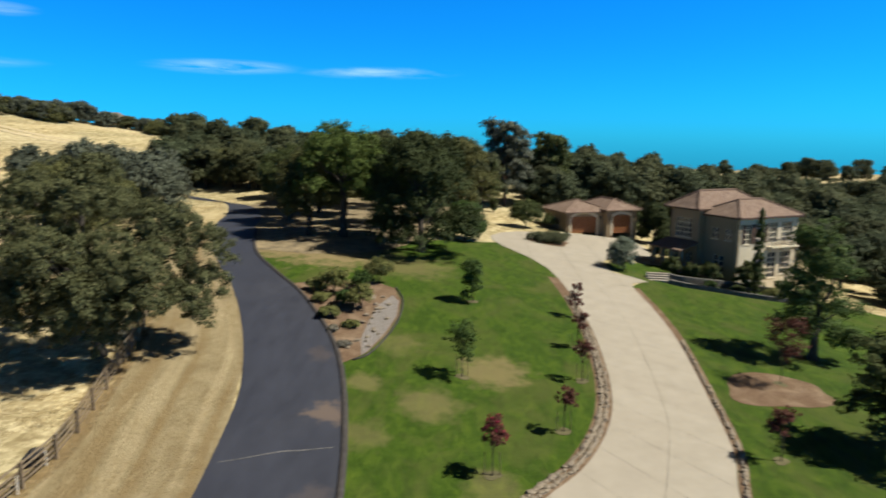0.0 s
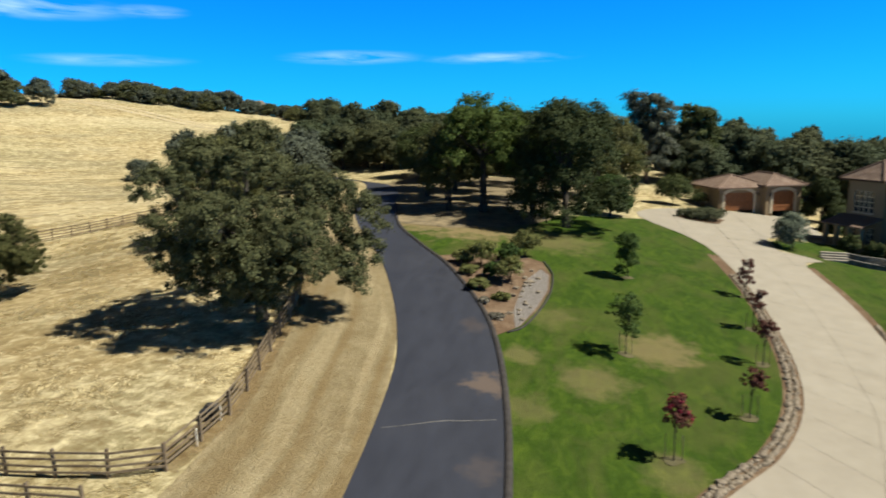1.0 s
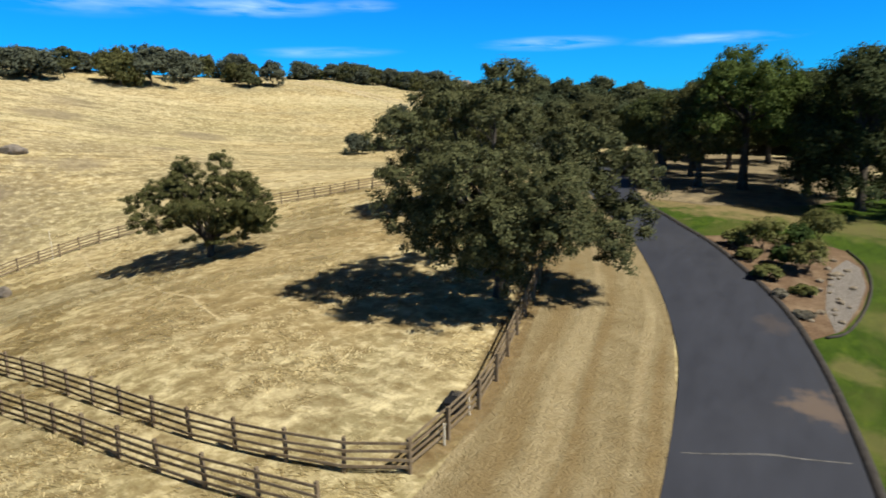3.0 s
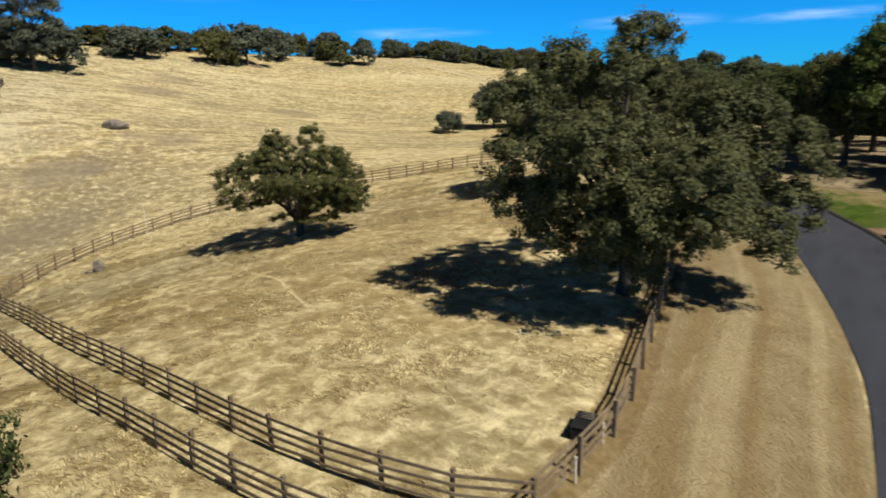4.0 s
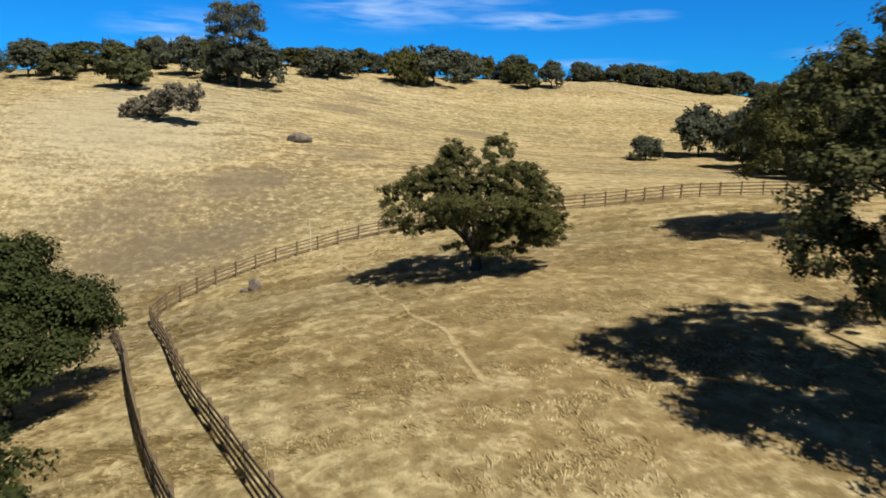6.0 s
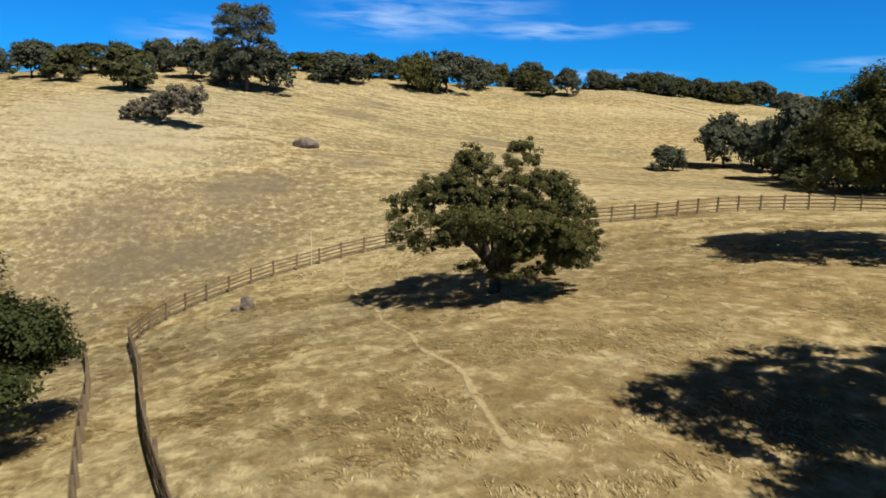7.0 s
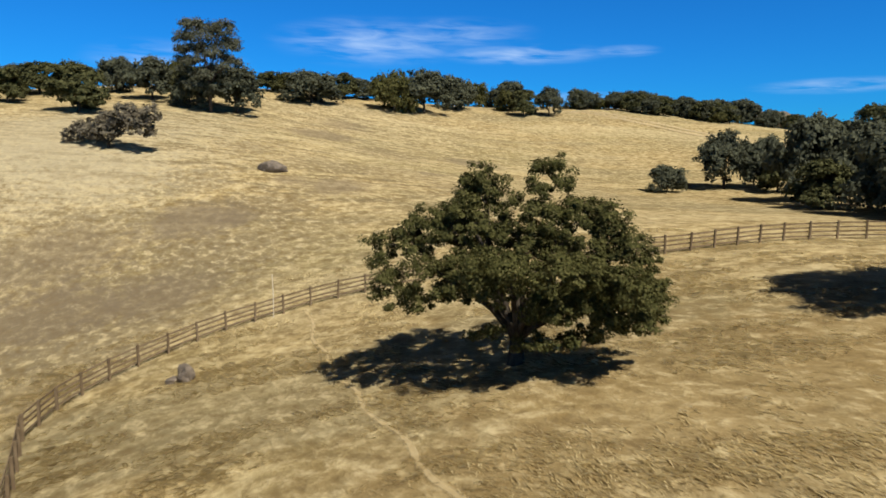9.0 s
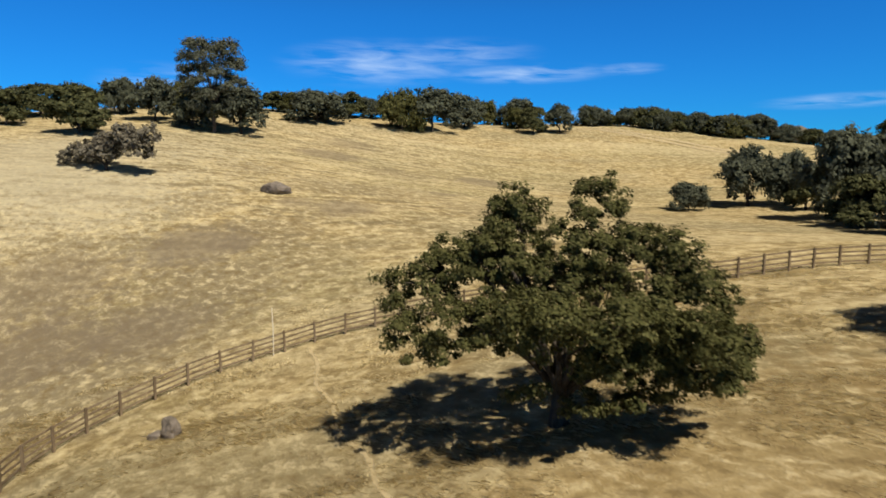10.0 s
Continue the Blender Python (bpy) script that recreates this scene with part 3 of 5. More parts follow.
ROAD_R = [(-3.2, -40), (-3.6, -5), (-4.2, 12), (-5.1, 25), (-6.2, 33), (-7.5, 38.8), (-8.9, 42.8), (-10.8, 46.8), (-13.0, 50.8), (-16.0, 55.2), (-19.8, 62), (-23.5, 74), (-27, 88), (-33.5, 102), (-46, 112)]
structure("road", strip_mesh("road", ROAD_L, ROAD_R, 150, 6, 0.05, M_ROAD), None, "dark grey asphalt lane curving under the oaks", "road")
VERGE_L = [(-17.4, -40), (-17.4, -15), (-17.5, 5), (-17.7, 18), (-17.6, 24.5), (-18.3, 29), (-18.9, 33), (-19.6, 38), (-21.5, 44), (-24.5, 52), (-28.5, 62), (-33, 74)]
VERGE_R = [(-10.5, -40), (-10.3, -15), (-10.2, 5), (-10.6, 18), (-10.9, 24.5), (-11.4, 29), (-12.0, 33), (-13.1, 38), (-15.2, 44), (-18.6, 52), (-23.6, 62), (-28.2, 74)]
structure("mown_verge", strip_mesh("mown_verge", VERGE_L, VERGE_R, 60, 8, 0.025, M_VERGE), None, "mown strip of dry grass beside the lane, with mower stripes", "grass")

DRIVE_L = [(-5.0, 10), (-3.2, 15), (0.2, 22), (3.5, 26.5), (6.2, 29.9), (8.2, 34), (9.3, 38.3), (9.9, 44), (10.1, 50), (9.9, 56), (9.4, 62)]
DRIVE_R = [(-4.6, 1.5), (2.5, 7), (9, 17), (11.6, 23.5), (13.0, 28.5), (14.3, 32.5), (15.3, 39), (16.4, 48), (16.7, 55.4), (16.6, 59), (16.6, 62)]
COURT = [(9.4, 62), (16.6, 62), (17.0, 63.6), (18.9, 65.0), (17.6, 66.4), (15.8, 67.3), (15.2, 70.0), (16.4, 73.5), (19.5, 76.5), (23.5, 79), (24.5, 86), (24.0, 92), (20.6, 91.6), (15.0, 90.2), (11.2, 88.0), (7.4, 85.4), (5.0, 82.6), (3.7, 79.5), (3.7, 76.8), (4.8, 73.8), (7.4, 69.2), (8.8, 65.4)]
LAWN_L = [(-4.4, 21), (-5.0, 26), (-6.1, 33), (-7.3, 38.8), (-8.7, 42.8), (-10.6, 46.8), (-12.8, 50.8), (-15.8, 55.2), (-19.0, 61), (-20.9, 66)]
LAWN_R = [(1.7, 23.1), (4.9, 27.6), (7.8, 32.0), (9.3, 37.1), (10.1, 44), (10.3, 50), (10.0, 56), (9.5, 62), (7.8, 69.2), (4.4, 75.5)]
# litter sheet, toned darker to carry the shade under the grove
structure("leaf_litter", patch_bm([(-19.7, 62.3), (-14.5, 61.5), (-9.5, 63.5), (-7.0, 66.0), (-5.5, 69.0), (-4.6, 74.5), (-4.0, 82.0), (-2.5, 92.0), (2.0, 106.0), (-30.0, 112.0), (-33.0, 101.5), (-26.9, 88.0), (-23.4, 74.0)], 0.045), M_SHADED_LITTER, "brown leaf litter under the grove oaks, darkened for their shade", "ground")
structure("lawn", strip_mesh("lawn", LAWN_L, LAWN_R, 60, 14, 0.02, M_LAWN), None, "green irrigated lawn between lane and drive", "lawn")
structure("side_lawn", patch_bm([(11.2, 24), (12.7, 28.5), (14.0, 32.5), (15.0, 39), (16.1, 48), (16.4, 55.4), (16.3, 62), (18.4, 65.0), (17.0, 67.0), (15.9, 68.5), (16.0, 71.5), (18, 74), (24, 75), (28, 70.5), (36, 67.5), (48, 60), (52, 40), (34, 20), (20, 14)], 0.02), M_LAWN, "green lawn below the house terrace", "lawn")

# ---- trees ----
def leaf_quads(rng, centres, radii, per, size, flat=0.75, droop=0.0, way=None):
    """Small leaf sprays: quads scattered in soft clumps, most of them facing outwards and up."""
    c = np.repeat(centres, per, 0)
    r = np.repeat(radii, per)[:, None]
    d = rng.normal(size=c.shape)
    d /= np.linalg.norm(d, axis=1)[:, None]
    off = d * r * (rng.random((len(c), 1)) ** 0.45)
    off[:, 2] *= flat
    p = c + off
    p[:, 2] -= droop * rng.random(len(p)) * r[:, 0]
    nrm = d * 0.6 + np.array([0, 0, 0.45]) + rng.normal(size=c.shape) * 0.42 + (0 if way is None else np.repeat(way, per, 0) * 0.7)
    nrm /= np.linalg.norm(nrm, axis=1)[:, None]
    u = np.cross(nrm, rng.normal(size=c.shape))
    u /= np.linalg.norm(u, axis=1)[:, None] + 1e-9
    v = np.cross(nrm, u)
    s = size * rng.uniform(0.55, 1.3, (len(c), 1))
    u, v = u * s, v * s * 0.62
    fold = nrm * s * 0.18
    return np.stack([p - u, p - v * 0.9 - fold, p + u, p + v * 0.9 - fold], 1)


def lobe_clumps(rng, lobes, n, shell=0.55):
    """Clump centres spread over the outer part of each lobe."""
    vol = np.array([l[3] * l[4] for l in lobes])
    pick = rng.choice(len(lobes), n, p=vol / vol.sum())
    L = np.array(lobes)[pick]
    d = rng.normal(size=(n, 3))
    d /= np.linalg.norm(d, axis=1)[:, None]
    d[:, 2] = np.where(d[:, 2] < -0.45, -d[:, 2], d[:, 2])
    k = shell + (1 - shell) * rng.random((n, 1)) ** 0.6
    k *= rng.uniform(0.86, 1.10, (n, 1))
    return L[:, :3] + d * k * L[:, [3, 3, 4]], d


def limb_path(rng, a, b, n=6, sag=0.10):
    a, b = np.array(a, float), np.array(b, float)
    ln = np.linalg.norm(b - a)
    out = []
    w = rng.normal(size=3) * ln * 0.07
    for i in range(n):
        t = i / (n - 1)
        q = a + (b - a) * t
        q[2] += math.sin(math.pi * t) * ln * sag
        out.append(q + w * math.sin(2.6 * math.pi * t) * t * (1 - t) * 2.2)
    return out


def tree(name, label, at, lobes, fork, trunk_r, clumps, per, leaf, leaf_m, bark_m, seed, clump_r=0.55, twigs=0, group="", limbs=9, lean=(0.0, 0.0), category="tree", droop=0.3, shell=0.55):
    """A tree of trunk, limbs and a crown. lobes: (x, y, z, radius, half height) from the foot."""
    rng = np.random.default_rng(seed)
    t = thing(name, label, category, at, 0, group)
    top = (lean[0], lean[1], fork)
    path = [(0, 0, -0.4), (lean[0] * 0.15, lean[1] * 0.15, fork * 0.25), (lean[0] * 0.5, lean[1] * 0.5, fork * 0.6), top]
    part("trunk", mesh_of("trunk", *tube(path, [trunk_r * 1.5, trunk_r * 1.05, trunk_r * 0.92, trunk_r * 0.85], 10), bark_m, True), None, t)
    order = sorted(lobes, key=lambda l: -l[3])[:limbs]
    ends = []
    for i, l in enumerate(order):
        p = limb_path(rng, (top[0], top[1], fork - 0.15), (l[0], l[1], l[2] + 0.1 * l[4]))
        r0 = trunk_r * (0.62 if i < 3 else 0.42)
        pieces = [tube(p, [r0 * (1 - 0.8 * k / 5) for k in range(6)], 6)]
        for j in range(twigs):
            k = int(rng.integers(2, 6))
            d = rng.normal(size=3)
            d[2] = abs(d[2]) * 0.7
            e = np.array(l[:3]) + d / np.linalg.norm(d) * np.array([l[3], l[3], l[4]]) * rng.uniform(0.6, 0.95)
            pieces.append(tube(limb_path(rng, p[k], e, 5, 0.05), [r0 * 0.3, r0 * 0.22, r0 * 0.15, r0 * 0.1, r0 * 0.05], 4))
        part("limb", mesh_of("limb", *merge(pieces), bark_m, True), None, t)
    cc, way = lobe_clumps(rng, lobes, clumps, shell)
    rad = rng.uniform(0.6, 1.35, clumps) * clump_r
    part("crown", quads_mesh("crown", leaf_quads(rng, cc, rad, per, leaf, 0.72, droop, way), leaf_m), None, t)
    return t


def dome_lobes(rng, width, height, low, count, uneven=0.25, lump=1.0):
    """Lobes for a round-headed tree."""
    out = [(0, 0, low + (height - low) * 0.5, width * 0.30, (height - low) * 0.42)]
    for i in range(count):
        a = 2 * math.pi * (i / count) * 1.618 * 3 + rng.uniform(-0.4, 0.4)
        e = rng.uniform(-0.75, 0.95)
        k = math.cos(max(e, -0.2) * 1.2) * rng.uniform(1 - uneven, 1 + uneven * 0.4)
        r = width * rng.uniform(0.15, 0.24) * lump
        out.append((math.cos(a) * (width * 0.5 - r * 0.8) * k, math.sin(a) * (width * 0.5 - r * 0.8) * k,
                    low + (height - low) * (0.42 + 0.42 * e) - 0.1 * r, r, r * 0.72))
    return out


def round_tree(name, label, at, width, height, low, leaf_m, seed, clumps=260, per=26, leaf=0.32, bark=None, group="", count=11, trunk_r=None, category="tree", limbs=6, clump_r=None, lump=1.0):
    rng = np.random.default_rng(seed + 1000)
    lobes = dome_lobes(rng, width, height, low, count, 0.25, lump)
    return tree(name, label, at, lobes, low + (height - low) * 0.18, trunk_r or 0.028 * height, clumps, per, leaf, leaf_m, bark or M_BARK, seed,
                clump_r or width * 0.075, group=group, limbs=limbs, category=category)


def on_land(x, y, dz=0.0):
    return (x, y, gz(x, y) + dz)

# ---- the two large field oaks, the lane-side oak ----
def view_lobes(turn, rows):
    """Lobes given as (across, away, up, radius, half height) in a frame turned about the trunk."""
    c, s = math.cos(radians(turn)), math.sin(radians(turn))
    return [(u * c - v * s, u * s + v * c, z, r, h) for u, v, z, r, h in rows]


FIELD_ROWS = [
    (-4.5, -0.5, 3.9, 1.35, 1.1), (-5.1, -1.0, 2.6, 0.9, 1.0), (-2.9, 0.0, 4.5, 1.5, 1.2), (-1.5, 0.2, 6.0, 1.15, 1.15), (-1.9, -1.0, 4.9, 1.4, 1.1), (1.05, 0.1, 6.8, 1.05, 1.15), (0.5, -0.2, 5.5, 1.5, 1.2),
    (2.3, 0.0, 5.3, 1.5, 1.2), (3.5, -0.3, 5.1, 0.7, 0.8), (3.8, -0.5, 3.8, 1.5, 1.2), (4.7, -1.0, 2.6, 1.0, 1.0), (0.0, -0.2, 4.3, 1.8, 1.3), (2.2, -1.8, 3.9, 1.5, 1.1), (3.6, -1.6, 2.8, 1.2, 1.0),
    (-0.5, -2.9, 3.5, 1.5, 1.0), (1.6, 2.4, 4.0, 1.4, 1.1), (-2.0, 2.2, 4.0, 1.4, 1.1), (2.6, -2.9, 2.6, 1.3, 1.0), (-2.7, -2.5, 3.0, 1.3, 1.0), (3.9, -2.3, 2.0, 0.9, 0.8), (1.0, -3.4, 2.7, 1.0, 0.7), (-4.2, -1.9, 2.1, 0.7, 0.7), (4.6, -1.6, 1.9, 0.7, 0.7),
    (0.3, -2.3, 3.0, 1.2, 0.8), (-1.7, -2.1, 3.3, 1.2, 0.8), (1.8, -2.5, 2.8, 1.2, 0.9), (3.0, -1.2, 2.2, 1.0, 0.8), (3.2, -1.0, 1.6, 0.9, 0.7), (1.6, 0.5, 2.4, 1.1, 0.7), (-0.8, 1.0, 2.9, 1.1, 0.7), (2.2, -2.2, 1.6, 0.8, 0.5), (-1.6, -2.2, 2.4, 0.8, 0.5),
    (-1.2, -4.0, 4.2, 1.2, 0.8), (0.8, -4.2, 4.0, 1.3, 0.8), (2.4, -4.0, 3.6, 1.2, 0.8), (3.7, -3.3, 3.1, 1.1, 0.8), (-3.0, 0.2, 1.9, 0.9, 0.6), (0.9, -1.6, 1.9, 0.7, 0.5), (0.2, -3.3, 1.5, 0.7, 0.45), (1.5, -3.2, 1.5, 0.7, 0.45), (-1.2, -2.9, 1.8, 0.65, 0.45)]
def bough(u, v, z, r, h):
    """The sunlit boughs lean forward and up, the shaded ones hang a little back."""
    if u > 2.9:
        return (u * 0.89, v - 1.1, z + 0.45, r, h)
    if u < -1.4:
        return (u * 0.96, v + 0.7, z + 0.35, r * 1.1, h * 1.1)
    return (u * 1.02, v + 0.3, z, r, h)


FIELD_OAK = view_lobes(49, [bough(*row) for row in FIELD_ROWS])
tree("oak_tree", "broad dark green oak standing alone in dry pasture", on_land(-47.2, 41.2), FIELD_OAK, 1.0, 0.30, 1500, 88, 0.064, M_OAK, M_BARK, 11, 0.27, 6, shell=0.36, limbs=18, category="oak")

LANE_OAK = view_lobes(26, [
    (-5.2, -0.5, 8.3, 1.7, 1.5), (-3.0, 0.5, 9.6, 1.9, 1.7), (-0.4, 0.0, 9.5, 2.2, 1.8), (-4.6, -0.6, 5.9, 2.1, 1.7), (-4.9, 0.4, 4.0, 1.4, 1.4),
    (-2.4, 0.0, 6.6, 2.3, 1.9), (0.3, -0.8, 6.2, 2.3, 1.9), (3.2, 0.2, 7.9, 1.7, 1.5), (4.9, 0.6, 7.6, 1.7, 1.5), (6.2, 0.0, 6.2, 1.9, 1.6),
    (5.9, -0.6, 4.0, 1.6, 1.7), (3.5, -0.4, 5.9, 2.1, 1.7), (4.3, 0.2, 3.2, 1.1, 1.4), (-0.3, -2.4, 3.0, 1.4, 1.6), (-2.4, 0.3, 3.9, 1.6, 1.5),
    (-1.9, -3.8, 6.6, 2.1, 1.7), (2.1, -4.0, 5.6, 2.0, 1.6), (-3.1, 3.8, 6.8, 2.0, 1.8), (1.1, 4.2, 8.4, 2.0, 1.8), (4.0, 3.8, 6.4, 1.9, 1.6), (0.4, 0.8, 11.0, 1.5, 1.2),
    (-1.3, -1.4, 2.0, 1.0, 1.3), (-3.6, -2.2, 3.4, 1.3, 1.4), (2.0, -2.6, 3.4, 1.2, 1.4), (0.6, 2.6, 3.4, 1.4, 1.4),
    (-1.5, -3.0, 3.3, 1.6, 1.6), (1.0, -3.4, 3.1, 1.6, 1.6), (-3.2, -2.8, 4.5, 1.6, 1.5), (0.0, -2.2, 4.7, 1.8, 1.6), (4.6, -2.0, 3.4, 1.4, 1.5), (0.3, -2.4, 1.6, 0.9, 1.1), (5.6, -1.4, 2.4, 1.1, 1.3), (-0.4, -4.6, 4.6, 1.7, 1.4), (2.4, -4.4, 4.2, 1.5, 1.4)])
tree("oak_tree", "tall spreading blue oak beside the rail fence, with drooping boughs", on_land(-21.5, 37.3), LANE_OAK, 2.4, 0.36, 2050, 80, 0.084, M_OAKB, M_BARK, 12, 0.38, 4, shell=0.45, limbs=16, category="oak", droop=0.7)

SIDE_OAK = view_lobes(60, [
    (0, 0, 5.0, 2.2, 1.9), (2.6, 0.5, 4.6, 1.8, 1.5), (-2.6, 0, 4.8, 1.9, 1.5), (1.0, -2.8, 4.2, 1.8, 1.4), (-1.0, 2.8, 4.6, 1.9, 1.5),
    (2.8, 2.2, 3.6, 1.3, 1.1), (2.9, -1.6, 3.2, 1.2, 1.0), (2.1, -2.6, 2.8, 1.0, 0.8), (1.4, 3.2, 3.2, 1.3, 1.1), (-2.6, 2.8, 3.0, 1.5, 1.3), (0.6, 0.6, 6.6, 1.6, 1.3), (-3.0, -2.4, 3.6, 1.6, 1.3)])
tree("oak_tree", "dense dark green oak outside the pasture lane fence", on_land(-50.4, 17.9), SIDE_OAK, 1.6, 0.3, 760, 80, 0.095, M_DARKOAK, M_BARK, 13, 0.55, 3, limbs=9, category="oak")

round_tree("oak_tree", "dark oak inside the pasture behind the lane-side oak", on_land(-33.7, 55.9), 11.5, 9.6, 2.0, M_OAK, 14, 900, 76, 0.095, trunk_r=0.32, count=20, limbs=10, clump_r=0.5, category="oak")

# oak inferred from its shadow, enlarged and darkened to fill the shaded corner
round_tree("oak_tree", "dense oak outside the outer pasture fence, darkened to fill in shade", on_land(-37.8, 11.9), 13.0, 9.6, 0.4, M_DARKOAK, 15, 760, 56, 0.12, count=22, limbs=8, clump_r=0.6, category="oak")

# ---- the grove across the lane ----
for k, (x, y, w, h, low, m) in enumerate((
        (-12.7, 70.6, 11.0, 13.0, 3.8, M_GLADE), (-16.4, 70.4, 8.0, 9.8, 2.4, M_OAK), (0.6, 75.0, 4.2, 4.8, 0.6, M_GREEN),
        (-8.4, 80.0, 9.5, 11.4, 3.0, M_LIVE), (-19.5, 90.0, 9.0, 10.0, 3.2, M_OAKB), (-0.5, 88.0, 11.0, 12.0, 2.0, M_OAK), (-12.0, 99.0, 12.0, 11.0, 2.6, M_LIVE), (-7.6, 71.8, 6.0, 9.6, 3.4, M_GLADE),
        (-21.5, 82.0, 7.0, 8.6, 2.8, M_LIVE), (-29.0, 112.0, 11.0, 9.8, 1.2, M_LIVE), (-22.0, 104.0, 10.0, 10.0, 2.2, M_OAK), (-40.0, 124.0, 12.0, 9.4, 0.8, M_OAKB), (-47.0, 131.0, 11.0, 8.0, 0.6, M_OAK), (-18.2, 78.5, 8.5, 9.6, 2.4, M_LIVE), (-24.0, 93.0, 9.5, 9.4, 2.2, M_LIVE), (-15.5, 88.0, 9.0, 10.0, 2.6, M_OAK))):
    round_tree("oak_tree", ("dark green oak shading the bend of the lane", "tall oak of the grove beside the lane")[k % 2], on_land(x, y), w, h, low, m, 30 + k, 640, 44, 0.14, group="oaks of the grove", limbs=9, count=24, clump_r=0.62, lump=0.8)

rng_a = np.random.default_rng(77)
SKIRT = [(math.cos(a) * rng_a.uniform(3.6, 5.2), math.sin(a) * rng_a.uniform(3.6, 5.2), rng_a.uniform(2.0, 3.6), rng_a.uniform(1.3, 1.9), rng_a.uniform(1.2, 1.7)) for a in np.arange(11) * 0.571]
tree("oak_tree", "broad dark oak on the lawn with low hanging boughs", on_land(-4.0, 66.2), dome_lobes(rng_a, 12.6, 13.0, 1.8, 24, 0.25, 0.85) + SKIRT, 3.4, 0.34, 1150, 48, 0.13, M_DARKOAK, M_BARK, 30, 0.6, 2, "oaks of the grove", 12, droop=0.9)

# ---- far trees: a few kinds, built once and repeated ----
def far_kind(name, label, w, h, low, m, seed, category="tree", clumps=300, per=26, leaf=0.27):
    return round_tree(name, label, (0, 0, -200), w, h, low, m, seed, clumps, per, leaf, limbs=3, count=14, category=category, clump_r=w * 0.085)


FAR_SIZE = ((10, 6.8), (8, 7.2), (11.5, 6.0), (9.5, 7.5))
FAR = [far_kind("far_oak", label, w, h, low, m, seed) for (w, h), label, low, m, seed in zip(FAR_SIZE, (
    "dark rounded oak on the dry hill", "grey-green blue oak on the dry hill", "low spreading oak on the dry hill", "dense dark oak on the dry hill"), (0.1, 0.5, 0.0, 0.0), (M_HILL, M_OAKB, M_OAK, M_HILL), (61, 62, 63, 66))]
used = set()


def stand(kind, x, y, size=1.0, turn=0.0, tall=1.0, group="far trees"):
    m = pose(*on_land(x, y, -0.1), 0, 0, turn) @ Matrix.Diagonal((size, size, size * tall, 1))
    if kind not in used:
        used.add(kind)
        kind.matrix_world = m
        return tagged(kind, group=group)
    kid = copy_thing(kind, Matrix.Identity(4))
    kid.matrix_basis = m
    return kid


rnd = random.Random(5)
# (x, y, width, height, kind) of the oaks on the slope and along its crest
HILL = [(-164.9, 40.5, 6.2, 6.4, 1), (-171, 36.0, 7.6, 7.0, 3), (-177.8, 47.4, 7.6, 6.6, 1), (-151.1, 48.4, 8.2, 8.4, 1), (-177.1, 60.9, 7.0, 7.2, 0), (-166.0, 64.3, 8.2, 8.6, 3), (-178.5, 73.8, 7.0, 6.2, 2), (-158.4, 68.7, 7.0, 6.2, 0), (-154.0, 76.1, 10.6, 9.0, 3),
        (-183.7, 96.6, 6.8, 5.2, 1), (-182.9, 101.7, 8.3, 4.8, 2), (-169.1, 100.5, 13.0, 7.6, 0), (-178.7, 115.5, 6.4, 7.0, 1), (-180.7, 122.4, 8.6, 5.4, 0), (-183, 129.5, 6.6, 5.0, 2), (-162.9, 119.7, 10.2, 9.7, 2), (-161.6, 127.9, 12.0, 11.0, 3), (-167.3, 143.5, 11.6, 9.0, 0), (-176.0, 159.0, 9.3, 6.6, 2),
        (-166.7, 162.9, 10.6, 8.0, 0), (-152.3, 154.1, 6.4, 7.6, 1), (-148.6, 160.0, 7.0, 7.8, 3), (-160.5, 156.5, 7.0, 5.6, 2), (-124.7, 205.8, 6.3, 6.0, 0), (-119.0, 206.8, 8.6, 6.8, 3), (-111.5, 209.2, 6.7, 5.0, 0), (-107.0, 213.6, 6.8, 4.8, 1), (-102.0, 212.6, 6.5, 4.6, 0),
        (-185, 30, 8, 6, 0), (-192, 40, 8, 6.5, 3), (-187, 45, 9, 5.5, 0), (-185, 63, 9, 6, 3), (-189, 77, 9, 5.5, 2), (-187, 90, 8, 5, 0), (-190, 112, 9, 4.6, 2), (-187, 137, 9, 5, 0), (-184, 146, 9, 5.5, 3), (-180, 152, 8, 5.5, 1), (-172, 170, 9, 6, 0), (-190, 56, 7, 5.5, 2), (-188, 70, 8, 5, 0), (-190, 84, 8, 5, 1), (-196, 108, 8, 4.5, 3), (-172, 22, 8, 7, 1), (-180, 12, 9, 7, 0),
        (-82.3, 109.5, 5.9, 4.1, 0), (-79.3, 120.2, 9.0, 9.0, 3), (-75.6, 124.0, 7.4, 8.0, 0), (-71.4, 120.3, 5.8, 5.8, 1), (-62.9, 109.0, 9.4, 11.0, 3), (-60.5, 113.5, 8.4, 10.0, 0), (-58.5, 101.0, 6.4, 6.0, 1), (-55.5, 106.0, 8.5, 10.0, 3), (-50, 96, 9.5, 8.5, 0), (-44, 92, 10, 8, 0), (-48, 103, 11, 9.5, 3)]
for x, y, w, h, k in HILL:
    w *= 1.2 if x < -90 else 1.1
    stand(FAR[k], x, y, w / FAR_SIZE[k][0], rnd.uniform(0, 360), h / FAR_SIZE[k][1] * FAR_SIZE[k][0] / w, "oaks on the hill")
